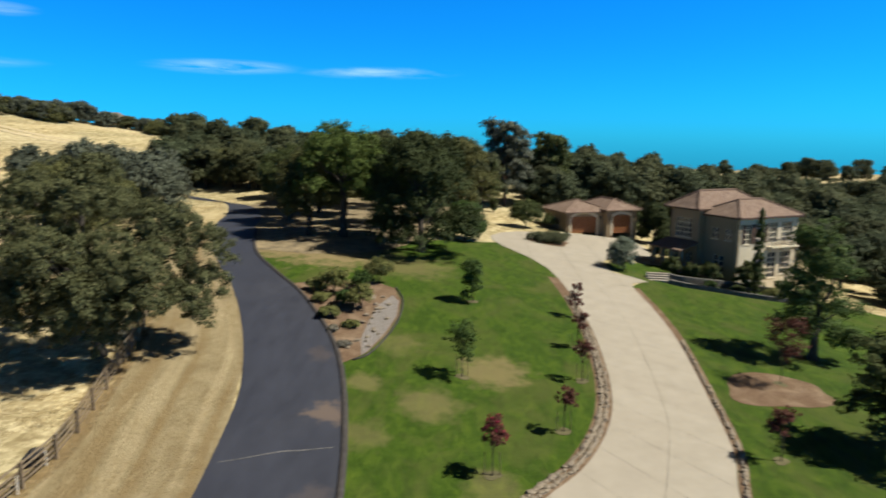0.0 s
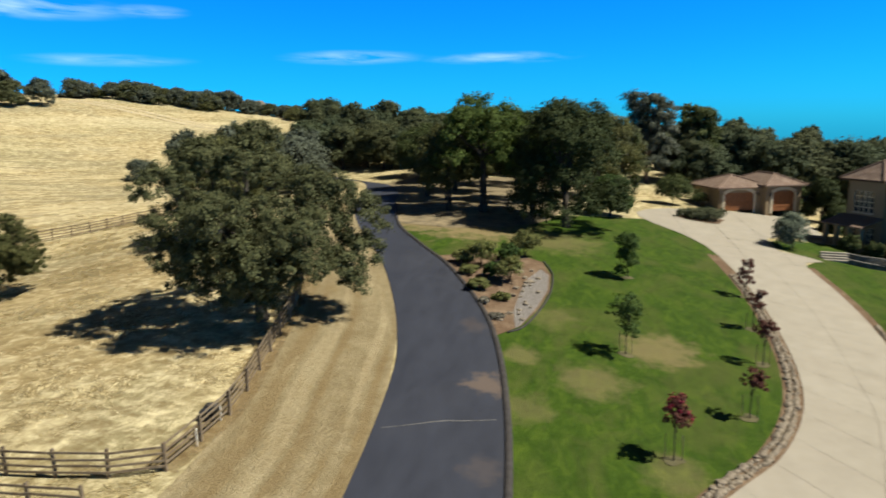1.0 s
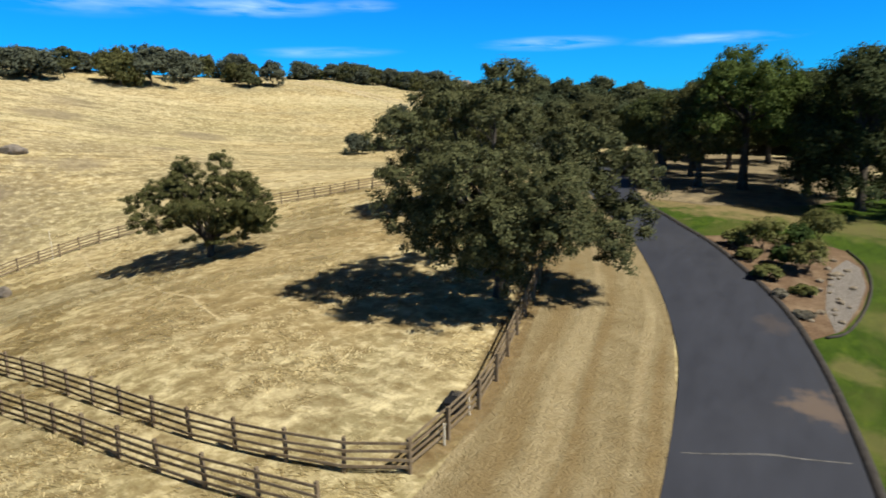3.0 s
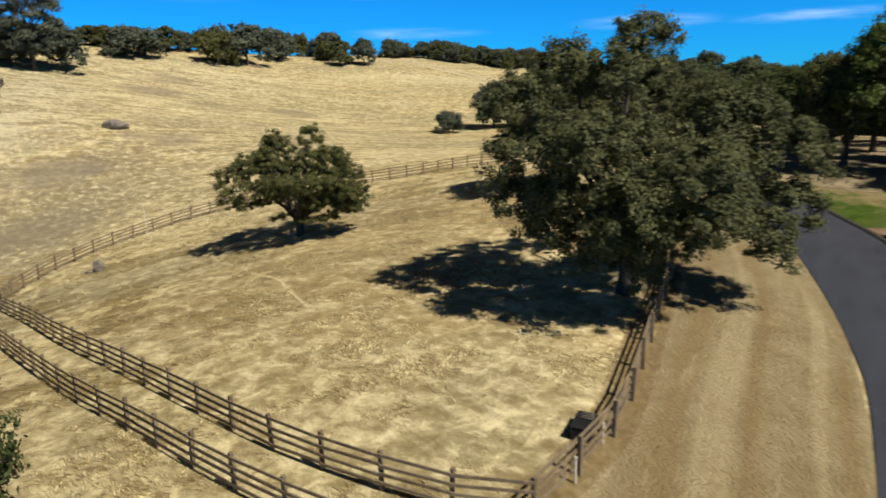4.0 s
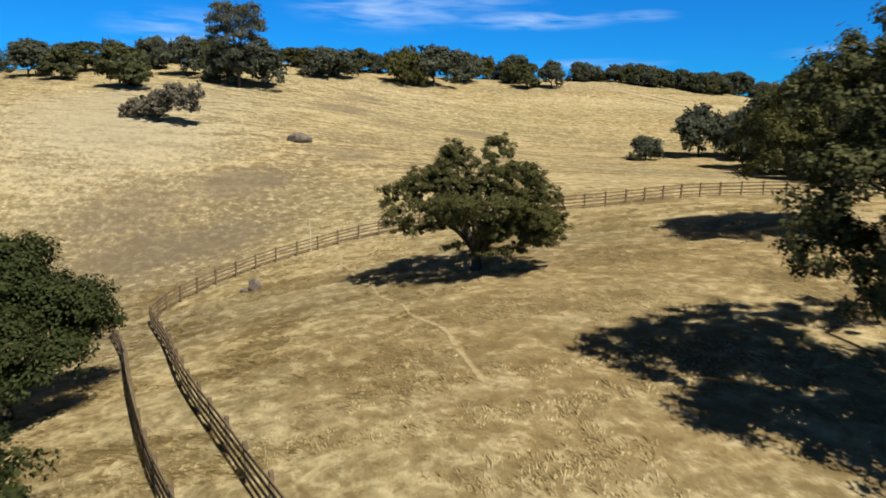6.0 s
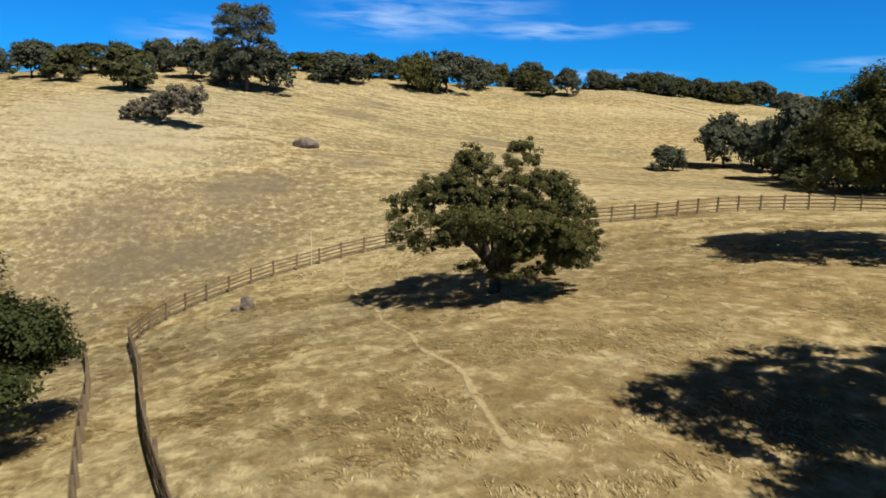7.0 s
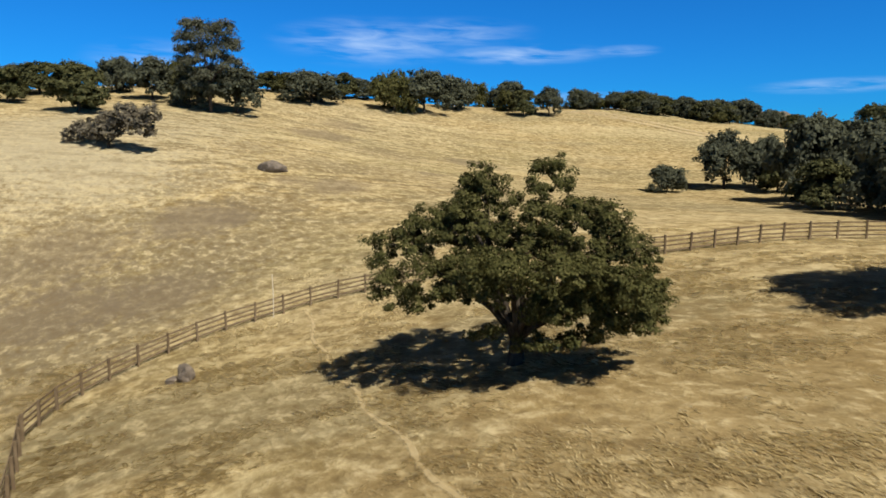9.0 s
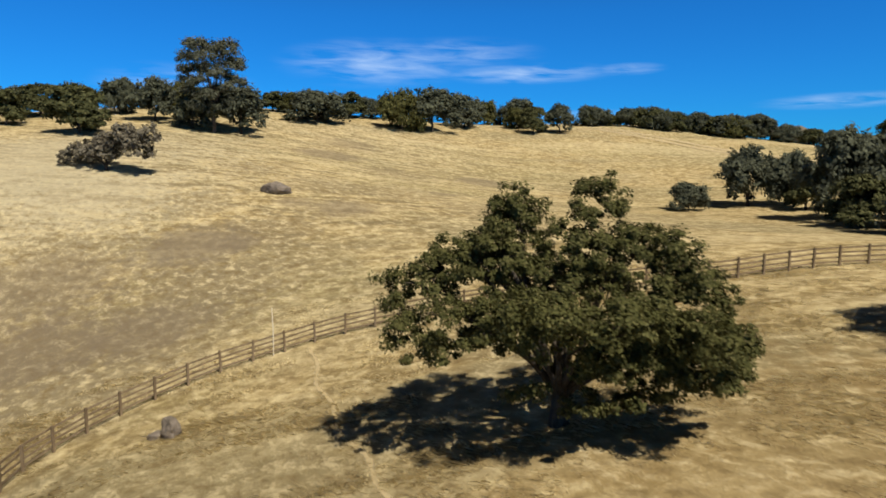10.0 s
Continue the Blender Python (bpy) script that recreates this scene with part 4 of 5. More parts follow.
for k in range(62):                        # the wooded crest
    a = (k + rnd.uniform(-0.5, 0.5)) / 61
    x, y = -153 + 36 * a, np.interp(a, (0, 0.6, 1), (177, 187, 196)) + rnd.random() ** 1.6 * 24
    w = rnd.uniform(5.2, 8.2)
    stand(FAR[(0, 1, 2, 3, 1)[k % 5]], x, y, w / 10, rnd.uniform(0, 360), rnd.uniform(0.62, 0.82) * 10 / 7.2, "oaks on the hill")
for k in range(26):                        # lower oaks past the end of the crest
    x, y = rnd.uniform(-116, -66), rnd.uniform(206, 232)
    stand(FAR[rnd.randrange(4)], x, y, rnd.uniform(0.4, 0.65), rnd.uniform(0, 360), rnd.uniform(0.9, 1.15), "oaks on the hill")
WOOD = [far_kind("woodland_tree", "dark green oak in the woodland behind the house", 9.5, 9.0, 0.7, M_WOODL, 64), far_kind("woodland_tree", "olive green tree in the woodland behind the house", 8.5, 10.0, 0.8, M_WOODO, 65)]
for k in range(90):
    y = rnd.uniform(126, 195)
    x = rnd.uniform(-58 - 0.42 * (y - 128), 6)
    stand(WOOD[k % 2], x, y, rnd.uniform(0.75, 1.1), rnd.uniform(0, 360), rnd.uniform(0.85, 1.1), "woodland trees")
for k in range(16):
    x, y = rnd.uniform(-26, 6), rnd.uniform(104, 126)
    stand(WOOD[k % 2], x, y, rnd.uniform(0.85, 1.15), rnd.uniform(0, 360), rnd.uniform(0.9, 1.15), "woodland trees")
for k in range(230):
    u, v = rnd.random(), rnd.random()
    y = 112 + 260 * u * u
    x = 8 + (y - 80) * 0.05 + v * (60 + 0.9 * (y - 100))
    stand(WOOD[k % 2], x, y, rnd.uniform(0.8, 1.2), rnd.uniform(0, 360), rnd.uniform(0.8, 1.15), "woodland trees")
for k in range(40):
    x, y = rnd.uniform(54, 84), rnd.uniform(38, 115)
    stand(WOOD[k % 2], x, y, rnd.uniform(0.7, 1.0), rnd.uniform(0, 360), rnd.uniform(0.8, 1.15), "woodland trees")


for x, y, s in ((46, 79, 0.85), (48.5, 71, 0.8), (50, 63, 0.75), (45, 88, 0.9), (49, 55, 0.75), (43, 96, 0.9), (52, 47, 0.8)):
    stand(WOOD[int(x) % 2], x, y, s, rnd.uniform(0, 360), 0.9, "woodland trees")


# ---- the grey pine on the hill, the bare thicket, the pines behind the garage ----
def pine(label, at, height, width, seed, leafm=None, name="grey_pine"):
    rng = np.random.default_rng(seed)
    lobes = []
    for k in range(26):
        u = 0.22 + 0.74 * (k + 0.5) / 26
        a = k * 2.4
        r = width * 0.5 * (1 - 0.62 * abs(u - 0.55) ** 1.0) * rng.uniform(0.55, 1.0)
        lobes.append((math.cos(a) * r * 0.8, math.sin(a) * r * 0.8, height * u - 0.6, width * rng.uniform(0.17, 0.24), height * 0.065))
    return tree(name, label, at, lobes, height * 0.3, height * 0.018, 620, 40, 0.2, leafm or M_PINE, M_PBARK, seed, width * 0.075, 2, limbs=14, category="pine", droop=0.2, shell=0.4)


pine("tall grey pine rising over the hilltop oaks", on_land(-154.0, 71.0), 17.6, 13.0, 71)
pine("tall grey pine behind the garage", on_land(7.5, 112), 15.0, 9.5, 72)
pine("dark pine in the wood behind the garage", on_land(16, 118), 13.5, 8.5, 73, M_LIVE)
tree("bare_thicket", "half-bare grey thicket on the dry slope", on_land(-121.2, 45.2), [(-4.2, -2.0, 1.6, 2.4, 1.7), (-2.0, -1.0, 2.2, 2.2, 1.8), (0.2, 0, 2.0, 2.0, 1.8), (2.6, 1.6, 3.6, 2.2, 2.0), (4.6, 2.6, 2.4, 2.0, 2.0), (-1.0, 0.5, 3.4, 1.8, 1.4), (5.6, 3.4, 4.0, 1.5, 1.5)], 0.7, 0.2, 380, 26, 0.2, M_DRYLEAF, M_BARK, 74, 0.5, 5, category="shrub", shell=0.3)


# ---- the dusty track along the ridge, a far house on it ----
for lab, off in (("dusty track along the ridge", 0.0), ("second wheel line of the ridge track", 3.2)):
    line = [(-150, 168 + off), (-143, 170.5 + off), (-126, 170 + off), (-110, 169 + off), (-98, 169.5 + off), (-86, 170 + off)]
    structure("ridge_track", strip_mesh("ridge_track", line, [(x, y + 2.0) for x, y in line], 50, 2, 0.12, M_TRACK), None, lab, "path")

fh = thing("far_house", "small pale house with a grey roof on the far ridge", "house", on_land(-113.5, 213.5, -0.2), 28)
fw = part("wall", box_bm(-4.5, -3.0, -1.0, 4.5, 3.0, 2.9), M_CREAM, fh)
for x in (-3.2, -0.6, 1.8, 3.5):
    part("window", box_bm(x - 0.5, -3.03, 1.0, x + 0.5, -2.98, 2.2), M_GLASS, fw, "dark window glass")
part("roof", mesh_of("roof", [(-5, -3.5, 2.9), (5, -3.5, 2.9), (5, 3.5, 2.9), (-5, 3.5, 2.9), (-3, 0, 4.5), (3, 0, 4.5)], [(0, 1, 5, 4), (1, 2, 5), (2, 3, 4, 5), (3, 0, 4), (3, 2, 1, 0)], M_ROCK), None, fh, "grey hip roof")

# ---- rail fences ----
def fence(label, line, span=2.1, height=1.22, rails=(0.24, 0.52, 0.80, 1.08)):
    t = thing("rail_fence", label, "fence", on_land(*line[0]), group="pasture fences")
    inv = t.matrix_world.inverted()
    total = np.sum(np.linalg.norm(np.diff(np.array(line, float), axis=0), axis=1))
    n = max(2, round(total / span))
    pts = curve(line, n + 1)
    rnd = random.Random(len(line) * 7 + n)
    post = bpy.data.meshes.new("post")
    bm = box_bm(-0.06, -0.06, -0.3, 0.06, 0.06, height, 0.012)
    bm.to_mesh(post)
    bm.free()
    post.materials.append(M_TIMBER)
    tops = []
    for i, (x, y) in enumerate(pts):
        d = pts[min(i + 1, n)] - pts[max(i - 1, 0)]
        ob = part("post", post, None, t)
        ob.matrix_parent_inverse = Matrix.Identity(4)
        ob.matrix_basis = inv @ pose(x, y, gz(x, y), rnd.uniform(-2, 2), rnd.uniform(-2, 2), math.degrees(math.atan2(d[1], d[0])) + rnd.uniform(-4, 4))
        tops.append(Vector((x, y, gz(x, y))))
    rail = bpy.data.meshes.new("rail")
    bm = box_bm(-0.5, -0.02, -0.045, 0.5, 0.02, 0.045)
    bm.to_mesh(rail)
    bm.free()
    rail.materials.append(M_TIMBER)
    for i in range(n):
        a, b = tops[i], tops[i + 1]
        d = b - a
        side = Vector((-d.y, d.x, 0)).normalized() * 0.085
        for h in rails:
            p, q = a + Vector((0, 0, h + rnd.uniform(-0.03, 0.03))) + side, b + Vector((0, 0, h + rnd.uniform(-0.03, 0.03))) + side
            ob = part("rail", rail, None, t)
            m = (q - p).to_track_quat("X", "Z").to_matrix().to_4x4()
            ob.matrix_basis = inv @ Matrix.Translation((p + q) / 2) @ m @ Matrix.Diagonal(((q - p).length + 0.06, 1, 1, 1))
    return t


FENCE_FIELD = [(-18.3, 22.7), (-20.6, 21.8), (-24.9, 21.35), (-29, 21.45), (-36.5, 22.3), (-45, 23.6), (-54, 25.5), (-62.5, 27.0)]
FENCE_FAR = [(-62.5, 27.0), (-65.6, 29.0), (-67.6, 32.2), (-68.3, 35.9), (-68.2, 38.8), (-67.3, 41.5), (-66.5, 44.1), (-64.0, 48.0), (-60.0, 53.0), (-55.8, 57.2), (-52.6, 60.3), (-50.7, 63.9), (-48.9, 67.6), (-46.1, 70.7), (-42.0, 73.2), (-36.5, 74.5), (-32.0, 73.8)]
FENCE_LANE = [(-18.3, 22.7), (-17.9, 27), (-18.5, 31), (-19.3, 35), (-20.2, 39.5), (-22.0, 45), (-25.0, 52), (-28.4, 62), (-32.0, 73.8)]
FENCE_OUT = [(-19.6, 19.8), (-23.2, 19.5), (-27.3, 19.5), (-32.9, 19.9), (-38, 20.4), (-46, 21.8), (-55.0, 23.6), (-62.2, 24.6)]
FENCE_END = [(-62.2, 24.6), (-65.0, 20.5), (-68.5, 15.0)]
fence("weathered brown four-rail timber fence along the pasture lane", FENCE_FIELD)
fence("weathered timber fence curving along the foot of the hill", FENCE_FAR, 1.72)
fence("weathered timber fence beside the mown verge under the oak", FENCE_LANE)
fence("weathered timber fence on the outer side of the pasture lane", FENCE_OUT)
fence("short timber fence running away from the lane corner", FENCE_END)

# ---- driveway ----
drive_bed = structure("driveway", strip_mesh("driveway", DRIVE_L, DRIVE_R, 80, 5, 0.030, M_JOINT), None, "pale concrete drive of large poured panels winding up to the house", "driveway")
court_bed = structure("forecourt", patch_bm(COURT, 0.032), M_JOINT, "pale concrete forecourt of poured panels before the garage", "driveway")


def drive_panels():
    """Poured panels, two abreast, with narrow joints between."""
    a, b = curve(DRIVE_L, 161), curve(DRIVE_R, 161)
    for i in range(0, 160, 8):
        for lane in (0, 1):
            verts, faces = [], []
            for j in range(9):
                e = 0.025 if j == 0 else -0.025 if j == 8 else 0.0
                f = (i + j + e)
                k = min(int(f), 159)
                l, r = a[k] + (a[k + 1] - a[k]) * (f - k), b[k] + (b[k + 1] - b[k]) * (f - k)
                for c in range(5):
                    u = (lane + c / 4) / 2
                    u += 0.0015 if lane and c == 0 else -0.0015 if not lane and c == 4 else 0.0
                    q = l + (r - l) * u
                    verts.append((q[0], q[1], gz(q[0], q[1]) + 0.055))
            for j in range(8):
                for c in range(4):
                    k = j * 5 + c
                    faces.append((k, k + 1, k + 6, k + 5))
            part("panel", mesh_of("panel", verts, faces, M_CONC, True), None, drive_bed)
    xs, ys = [p[0] for p in COURT], [p[1] for p in COURT]
    x = min(xs)
    while x < max(xs):
        y = min(ys)
        while y < max(ys):
            bm = patch_bm(COURT, 0.057)
            for co, no in (((x + 0.02, 0, 0), (-1, 0, 0)), ((x + 4.0, 0, 0), (1, 0, 0)), ((0, y + 0.02, 0), (0, -1, 0)), ((0, y + 4.0, 0), (0, 1, 0))):
                bmesh.ops.bisect_plane(bm, geom=bm.verts[:] + bm.edges[:] + bm.faces[:], plane_co=co, plane_no=no, clear_outer=True)
            if bm.faces:
                part("panel", bm, M_CONC, court_bed)
            else:
                bm.free()
            y += 4.02
        x += 4.02


drive_panels()
for lab, line, wide in (("brown soil and bark under the drive's stone edging", DRIVE_L[2:], -0.95), ("brown soil and bark beside the drive", DRIVE_R[3:], 0.6)):
    structure("soil_strip", strip_mesh("soil_strip", [(x + min(wide, 0), y - 0.15 * wide) for x, y in line], [(x + max(wide, 0), y) for x, y in line], 60, 2, 0.028, M_MULCH), None, lab, "soil")


# ---- house and garage ----
def wall_mesh(length, height, holes, thick=0.25):
    """A wall along +x, outer face at y = 0, with openings (x0, z0, x1, z1) cut through."""
    xs = sorted({0.0, length, *[h[0] for h in holes], *[h[2] for h in holes]})
    zs = sorted({-1.5, height, *[h[1] for h in holes], *[h[3] for h in holes]})
    bm = bmesh.new()
    for i in range(len(xs) - 1):
        for k in range(len(zs) - 1):
            cx, cz = (xs[i] + xs[i + 1]) / 2, (zs[k] + zs[k + 1]) / 2
            if not any(h[0] < cx < h[2] and h[1] < cz < h[3] for h in holes):
                box_bm(xs[i], 0, zs[k], xs[i + 1], thick, zs[k + 1], 0, bm)
    bmesh.ops.remove_doubles(bm, verts=bm.verts, dist=0.001)
    return bm


def hip_roof(x0, y0, x1, y1, z, rise, over=0.6):
    x0, y0, x1, y1 = x0 - over, y0 - over, x1 + over, y1 + over
    w, d = x1 - x0, y1 - y0
    k = min(w, d) / 2
    cx0, cx1, cy0, cy1 = x0 + k, x1 - k, y0 + k, y1 - k
    v = [(x0, y0, z), (x1, y0, z), (x1, y1, z), (x0, y1, z), (cx0, cy0, z + rise), (cx1, cy0, z + rise), (cx1, cy1, z + rise), (cx0, cy1, z + rise)]
    v += [(a, b, z - 0.16) for a, b, _ in v[:4]]
    f = [(0, 1, 5, 4), (1, 2, 6, 5), (2, 3, 7, 6), (3, 0, 4, 7), (8, 9, 1, 0), (9, 10, 2, 1), (10, 11, 3, 2), (11, 8, 0, 3), (11, 10, 9, 8)]
    me = mesh_of("roof", v, f, M_ROOF)
    uv = me.uv_layers.new(name="metres")
    for p in me.polygons:
        for li in p.loop_indices:
            c = me.vertices[me.loops[li].vertex_index].co
            uv.data[li].uv = (c.x, (c - Vector((c.x, p.center.y, z))).length) if p.index in (0, 2) else (c.y, (c - Vector((p.center.x, c.y, z))).length)
    return me, ((cx0, cy0), (cx1, cy1), z + rise)


def ridge_caps(parent, x0, y0, x1, y1, z, rise, over=0.6):
    x0, y0, x1, y1 = x0 - over, y0 - over, x1 + over, y1 + over
    k = min(x1 - x0, y1 - y0) / 2
    a, b = Vector((x0 + k, y0 + k, z + rise)), Vector((x1 - k, y1 - k, z + rise))
    for p, q in (((x0, y0, z), a), ((x0, y1, z), Vector((x0 + k, y1 - k, z + rise))), ((x1, y0, z), Vector((x1 - k, y0 + k, z + rise))), ((x1, y1, z), b), (a, b)):
        p, q = Vector(p), Vector(q)
        if (p - q).length > 0.5:
            part("ridge_cap", mesh_of("ridge_cap", *tube([p, (p + q) / 2, q], [0.14, 0.13, 0.14], 6), M_ROOF), None, parent)


def window(parent, x, z, w, h, face=0.0, bars=(1, 1), arch=False):
    t = part("window", box_bm(x - w / 2 - 0.1, face - 0.05, z - 0.12, x + w / 2 + 0.1, face + 0.02, z - 0.02), M_CREAM, parent, "cream sill and glazed window")
    part("pane", box_bm(x - w / 2, face + 0.12, z, x + w / 2, face + 0.14, z + h), M_GLASS, t, "dark window glass")
    for i in range(bars[0] + 2):
        cx = x - w / 2 + w * i / (bars[0] + 1)
        part("mullion", box_bm(cx - 0.045, face + 0.06, z, cx + 0.045, face + 0.115, z + h), M_CREAM, t)
    for i in range(bars[1] + 2):
        cz = z + h * i / (bars[1] + 1)
        part("transom", box_bm(x - w / 2, face + 0.065, cz - 0.045, x + w / 2, face + 0.118, cz + 0.045), M_CREAM, t)
    return t


def wing(parent, x, y, turn, length, height, holes, mat, label=""):
    w = part("wall", wall_mesh(length, height, holes), mat, parent, label)
    w.matrix_basis = pose(x, y, 0, 0, 0, turn)
    for x0, z0, x1, z1 in holes:
        window(w, (x0 + x1) / 2, z0, x1 - x0, z1 - z0, 0.0, (max(1, round((x1 - x0) / 0.6) - 1), max(1, round((z1 - z0) / 0.6) - 1)))
    return w


def house():
    h = thing("house", "two-storey tan stucco villa with hipped clay tile roofs", "house", (29.3, 69.4, -1.4), 25)
    H = 7.0
    # front wing (local x along the facade, y to the back), then the back wing set forward on the west side
    wing(h, 0, 0, 0, 8.8, H, [(0.8, 4.1, 1.8, 6.2), (2.5, 4.1, 3.9, 6.3), (4.5, 4.1, 5.7, 6.3), (6.4, 4.1, 8.0, 6.3), (2.5, 0.5, 3.9, 3.0), (4.5, 0.2, 5.8, 3.0), (6.4, 0.5, 8.0, 3.0)], M_STUCCO_SUNLIT, "stucco front wall in a tone painted as sunlit")
    wing(h, 0, 5.0, -90, 5.0, H, [(1.4, 4.4, 2.3, 5.6), (3.2, 4.4, 4.1, 5.6), (1.8, 0.8, 3.2, 2.6)], M_STUCCO)
    wing(h, 8.8, 0, 90, 9.2, H, [(2.0, 4.2, 3.2, 6.0), (6.0, 4.2, 7.2, 6.0)], M_STUCCO)
    wing(h, -0.8, 9.2, -90, 4.2, H + 0.5, [(0.9, 4.1, 3.3, 6.3), (0.5, 0.8, 1.4, 2.6), (2.7, 0.8, 3.6, 2.6)], M_STUCCO)
    wing(h, 8.8, 9.2, 180, 9.6, H + 0.5, [(3.0, 4.3, 4.4, 6.0)], M_STUCCO)
    part("wall", box_bm(-0.8, 4.75, -1.5, 0.0, 5.0, H + 0.5), M_STUCCO, h)
    for x0, y0, x1, y1, z, rise, over in ((0, 0, 8.8, 5.6, H, 1.6, 0.4), (-0.8, 5.0, 8.8, 9.2, H + 0.5, 1.8, 0.6)):
        me, _ = hip_roof(x0, y0, x1, y1, z, rise, over)
        r = part("roof", me, None, h, "weathered clay barrel-tile hip roof")
        ridge_caps(r, x0, y0, x1, y1, z, rise, over)
        part("fascia", box_bm(x0 - over - 0.03, y0 - over - 0.03, z - 0.2, x1 + over + 0.03, y0 - over + 0.03, z - 0.02), M_DARKWOOD, r, "dark brown eaves board")
        part("fascia", box_bm(x0 - over - 0.03, y0 - over, z - 0.2, x0 - over + 0.03, y1 + over, z - 0.02), M_DARKWOOD, r)
    # porch roof on the west side, with posts
    v = [(-3.4, 4.6, 3.0), (-3.4, 9.6, 3.0), (-0.8, 9.6, 3.8), (-0.8, 4.6, 3.8), (-3.4, 4.6, 2.85), (-3.4, 9.6, 2.85), (-0.8, 9.6, 3.65), (-0.8, 4.6, 3.65)]
    me = mesh_of("porch_roof", v, [(0, 3, 2, 1), (4, 5, 6, 7), (0, 1, 5, 4), (1, 2, 6, 5), (3, 0, 4, 7)], M_ROOF)
    me.uv_layers.new(name="metres")
    for lp in me.loops:
        c = me.vertices[lp.vertex_index].co
        me.uv_layers[0].data[lp.index].uv = (c.y, c.x)
    part("porch_roof", me, None, h, "lean-to clay tile porch roof")
    for y in (4.9, 6.3, 7.8, 9.2):
        part("porch_column", box_bm(-3.3, y - 0.22, -1.5, -2.86, y + 0.22, 2.86, 0.03), M_STUCCO, h)
    # small balcony and window shutters on the front
    part("balcony", box_bm(4.2, -0.75, 3.55, 8.3, -0.01, 3.72, 0.02), M_CREAM, h, "cream balcony slab")
    for k in range(12):
        part("baluster", box_bm(4.28 + k * 0.357, -0.7, 3.72, 4.33 + k * 0.357, -0.65, 4.5), M_METAL, h)
    part("handrail", box_bm(4.2, -0.73, 4.5, 8.3, -0.62, 4.57, 0.01), M_METAL, h)
    for x in (4.4, 6.2, 8.1):
        part("bracket", box_bm(x - 0.1, -0.6, 3.2, x + 0.1, -0.01, 3.55, 0.02), M_CREAM, h)
    for x in (0.62, 1.98, 2.32, 4.08):
        part("shutter", box_bm(x - 0.16, -0.06, 4.1, x + 0.16, -0.005, 6.2, 0.01), M_DARKWOOD, h, "dark timber shutter")
    return h


def arched_door(parent, x, w, h, face, lit=False):
    """A timber garage door under a segmental arch, in a cream surround."""
    d = part("garage_door", box_bm(x - w / 2, face + 0.12, 0, x + w / 2, face + 0.17, h), M_DOORWOOD, parent, "stained timber carriage door")
    for k in range(1, 4):
        part("door_rail", box_bm(x - w / 2 + 0.04, face + 0.095, h * k / 4 - 0.05, x + w / 2 - 0.04, face + 0.125, h * k / 4 + 0.05), M_DOORWOOD, d)
    n, bm = 12, bmesh.new()
    ring = []
    for i in range(n + 1):
        a = math.pi * (0.18 + 0.64 * i / n)
        k = w / 2 / math.cos(math.pi * 0.18)
        px, pz = x - k * math.cos(a), h - 0.25 + k * (math.sin(a) - math.sin(math.pi * 0.18)) * 0.6
        ring.append(((px, pz), (px - math.cos(a) * 0.32, pz + 0.32)))
    for i in range(n):
        (a, b), (c, e) = ring[i], ring[i + 1]
        q = [bm.verts.new((u, face - 0.07, v)) for u, v in (a, c, e, b)]
        r = [bm.verts.new((u, face + 0.1, v)) for u, v in (a, c, e, b)]
        bm.faces.new(q)
        for s in range(4):
            bm.faces.new((q[s], r[s], r[(s + 1) % 4], q[(s + 1) % 4]))
    part("arch", bm, M_CREAM, d, "cream stone arch")
    for s in (-1, 1):
        part("jamb", box_bm(x + s * (w / 2 + 0.16) - 0.16, face - 0.07, -0.3, x + s * (w / 2 + 0.16) + 0.16, face + 0.1, h - 0.2, 0.02), M_CREAM, d)
    return d


def garage():
    g = thing("garage", "low tan stucco garage with clay tile roof and timber doors", "garage", (14.6, 90.6, 0.75), 17)
    w = part("wall", wall_mesh(5.6, 3.0, [(0.8, -1.5, 4.6, 2.3)]), M_STUCCO, g)
    arched_door(w, 2.7, 3.8, 2.3, 0.0)
    w2 = part("wall", wall_mesh(4.6, 3.3, [(0.9, -1.5, 3.7, 2.5)]), M_STUCCO, g)
    w2.matrix_basis = pose(5.6, -1.2, 0)
    arched_door(w2, 2.3, 2.8, 2.5, 0.0)
    part("wall", box_bm(5.6, -1.2 + 0.25, -1.5, 5.85, 0.0, 3.3), M_STUCCO, g)
    w3 = part("wall", wall_mesh(7.0, 3.0, [(2.6, 0.9, 3.8, 2.0)]), M_STUCCO, g, "shaded side wall")
    w3.matrix_basis = pose(0, 7.0, 0, 0, 0, -90)
    window(w3, 3.2, 0.9, 1.2, 1.1)
    part("wall", box_bm(9.95, -0.95, -1.5, 10.2, 7.0, 3.3), M_STUCCO, g)
    part("wall", box_bm(0.25, 6.75, -1.5, 9.95, 7.0, 3.0), M_STUCCO, g)
    for x0, y0, x1, y1, z, rise in ((0, 0, 6.4, 7.0, 3.0, 1.35), (5.6, -1.2, 10.2, 7.0, 3.3, 1.25)):
        me, _ = hip_roof(x0, y0, x1, y1, z, rise, 0.55)
        r = part("roof", me, None, g, "clay barrel-tile hip roof")
        ridge_caps(r, x0, y0, x1, y1, z, rise, 0.55)
    for x in (5.2, 6.1, 9.7):
        y = -1.2 if x > 5.6 else 0.0
        s = part("wall_lantern", box_bm(x - 0.09, y - 0.2, 1.9, x + 0.09, y - 0.005, 2.3, 0.02), M_METAL, g, "dark metal wall lantern")
    return g


house()
garage()

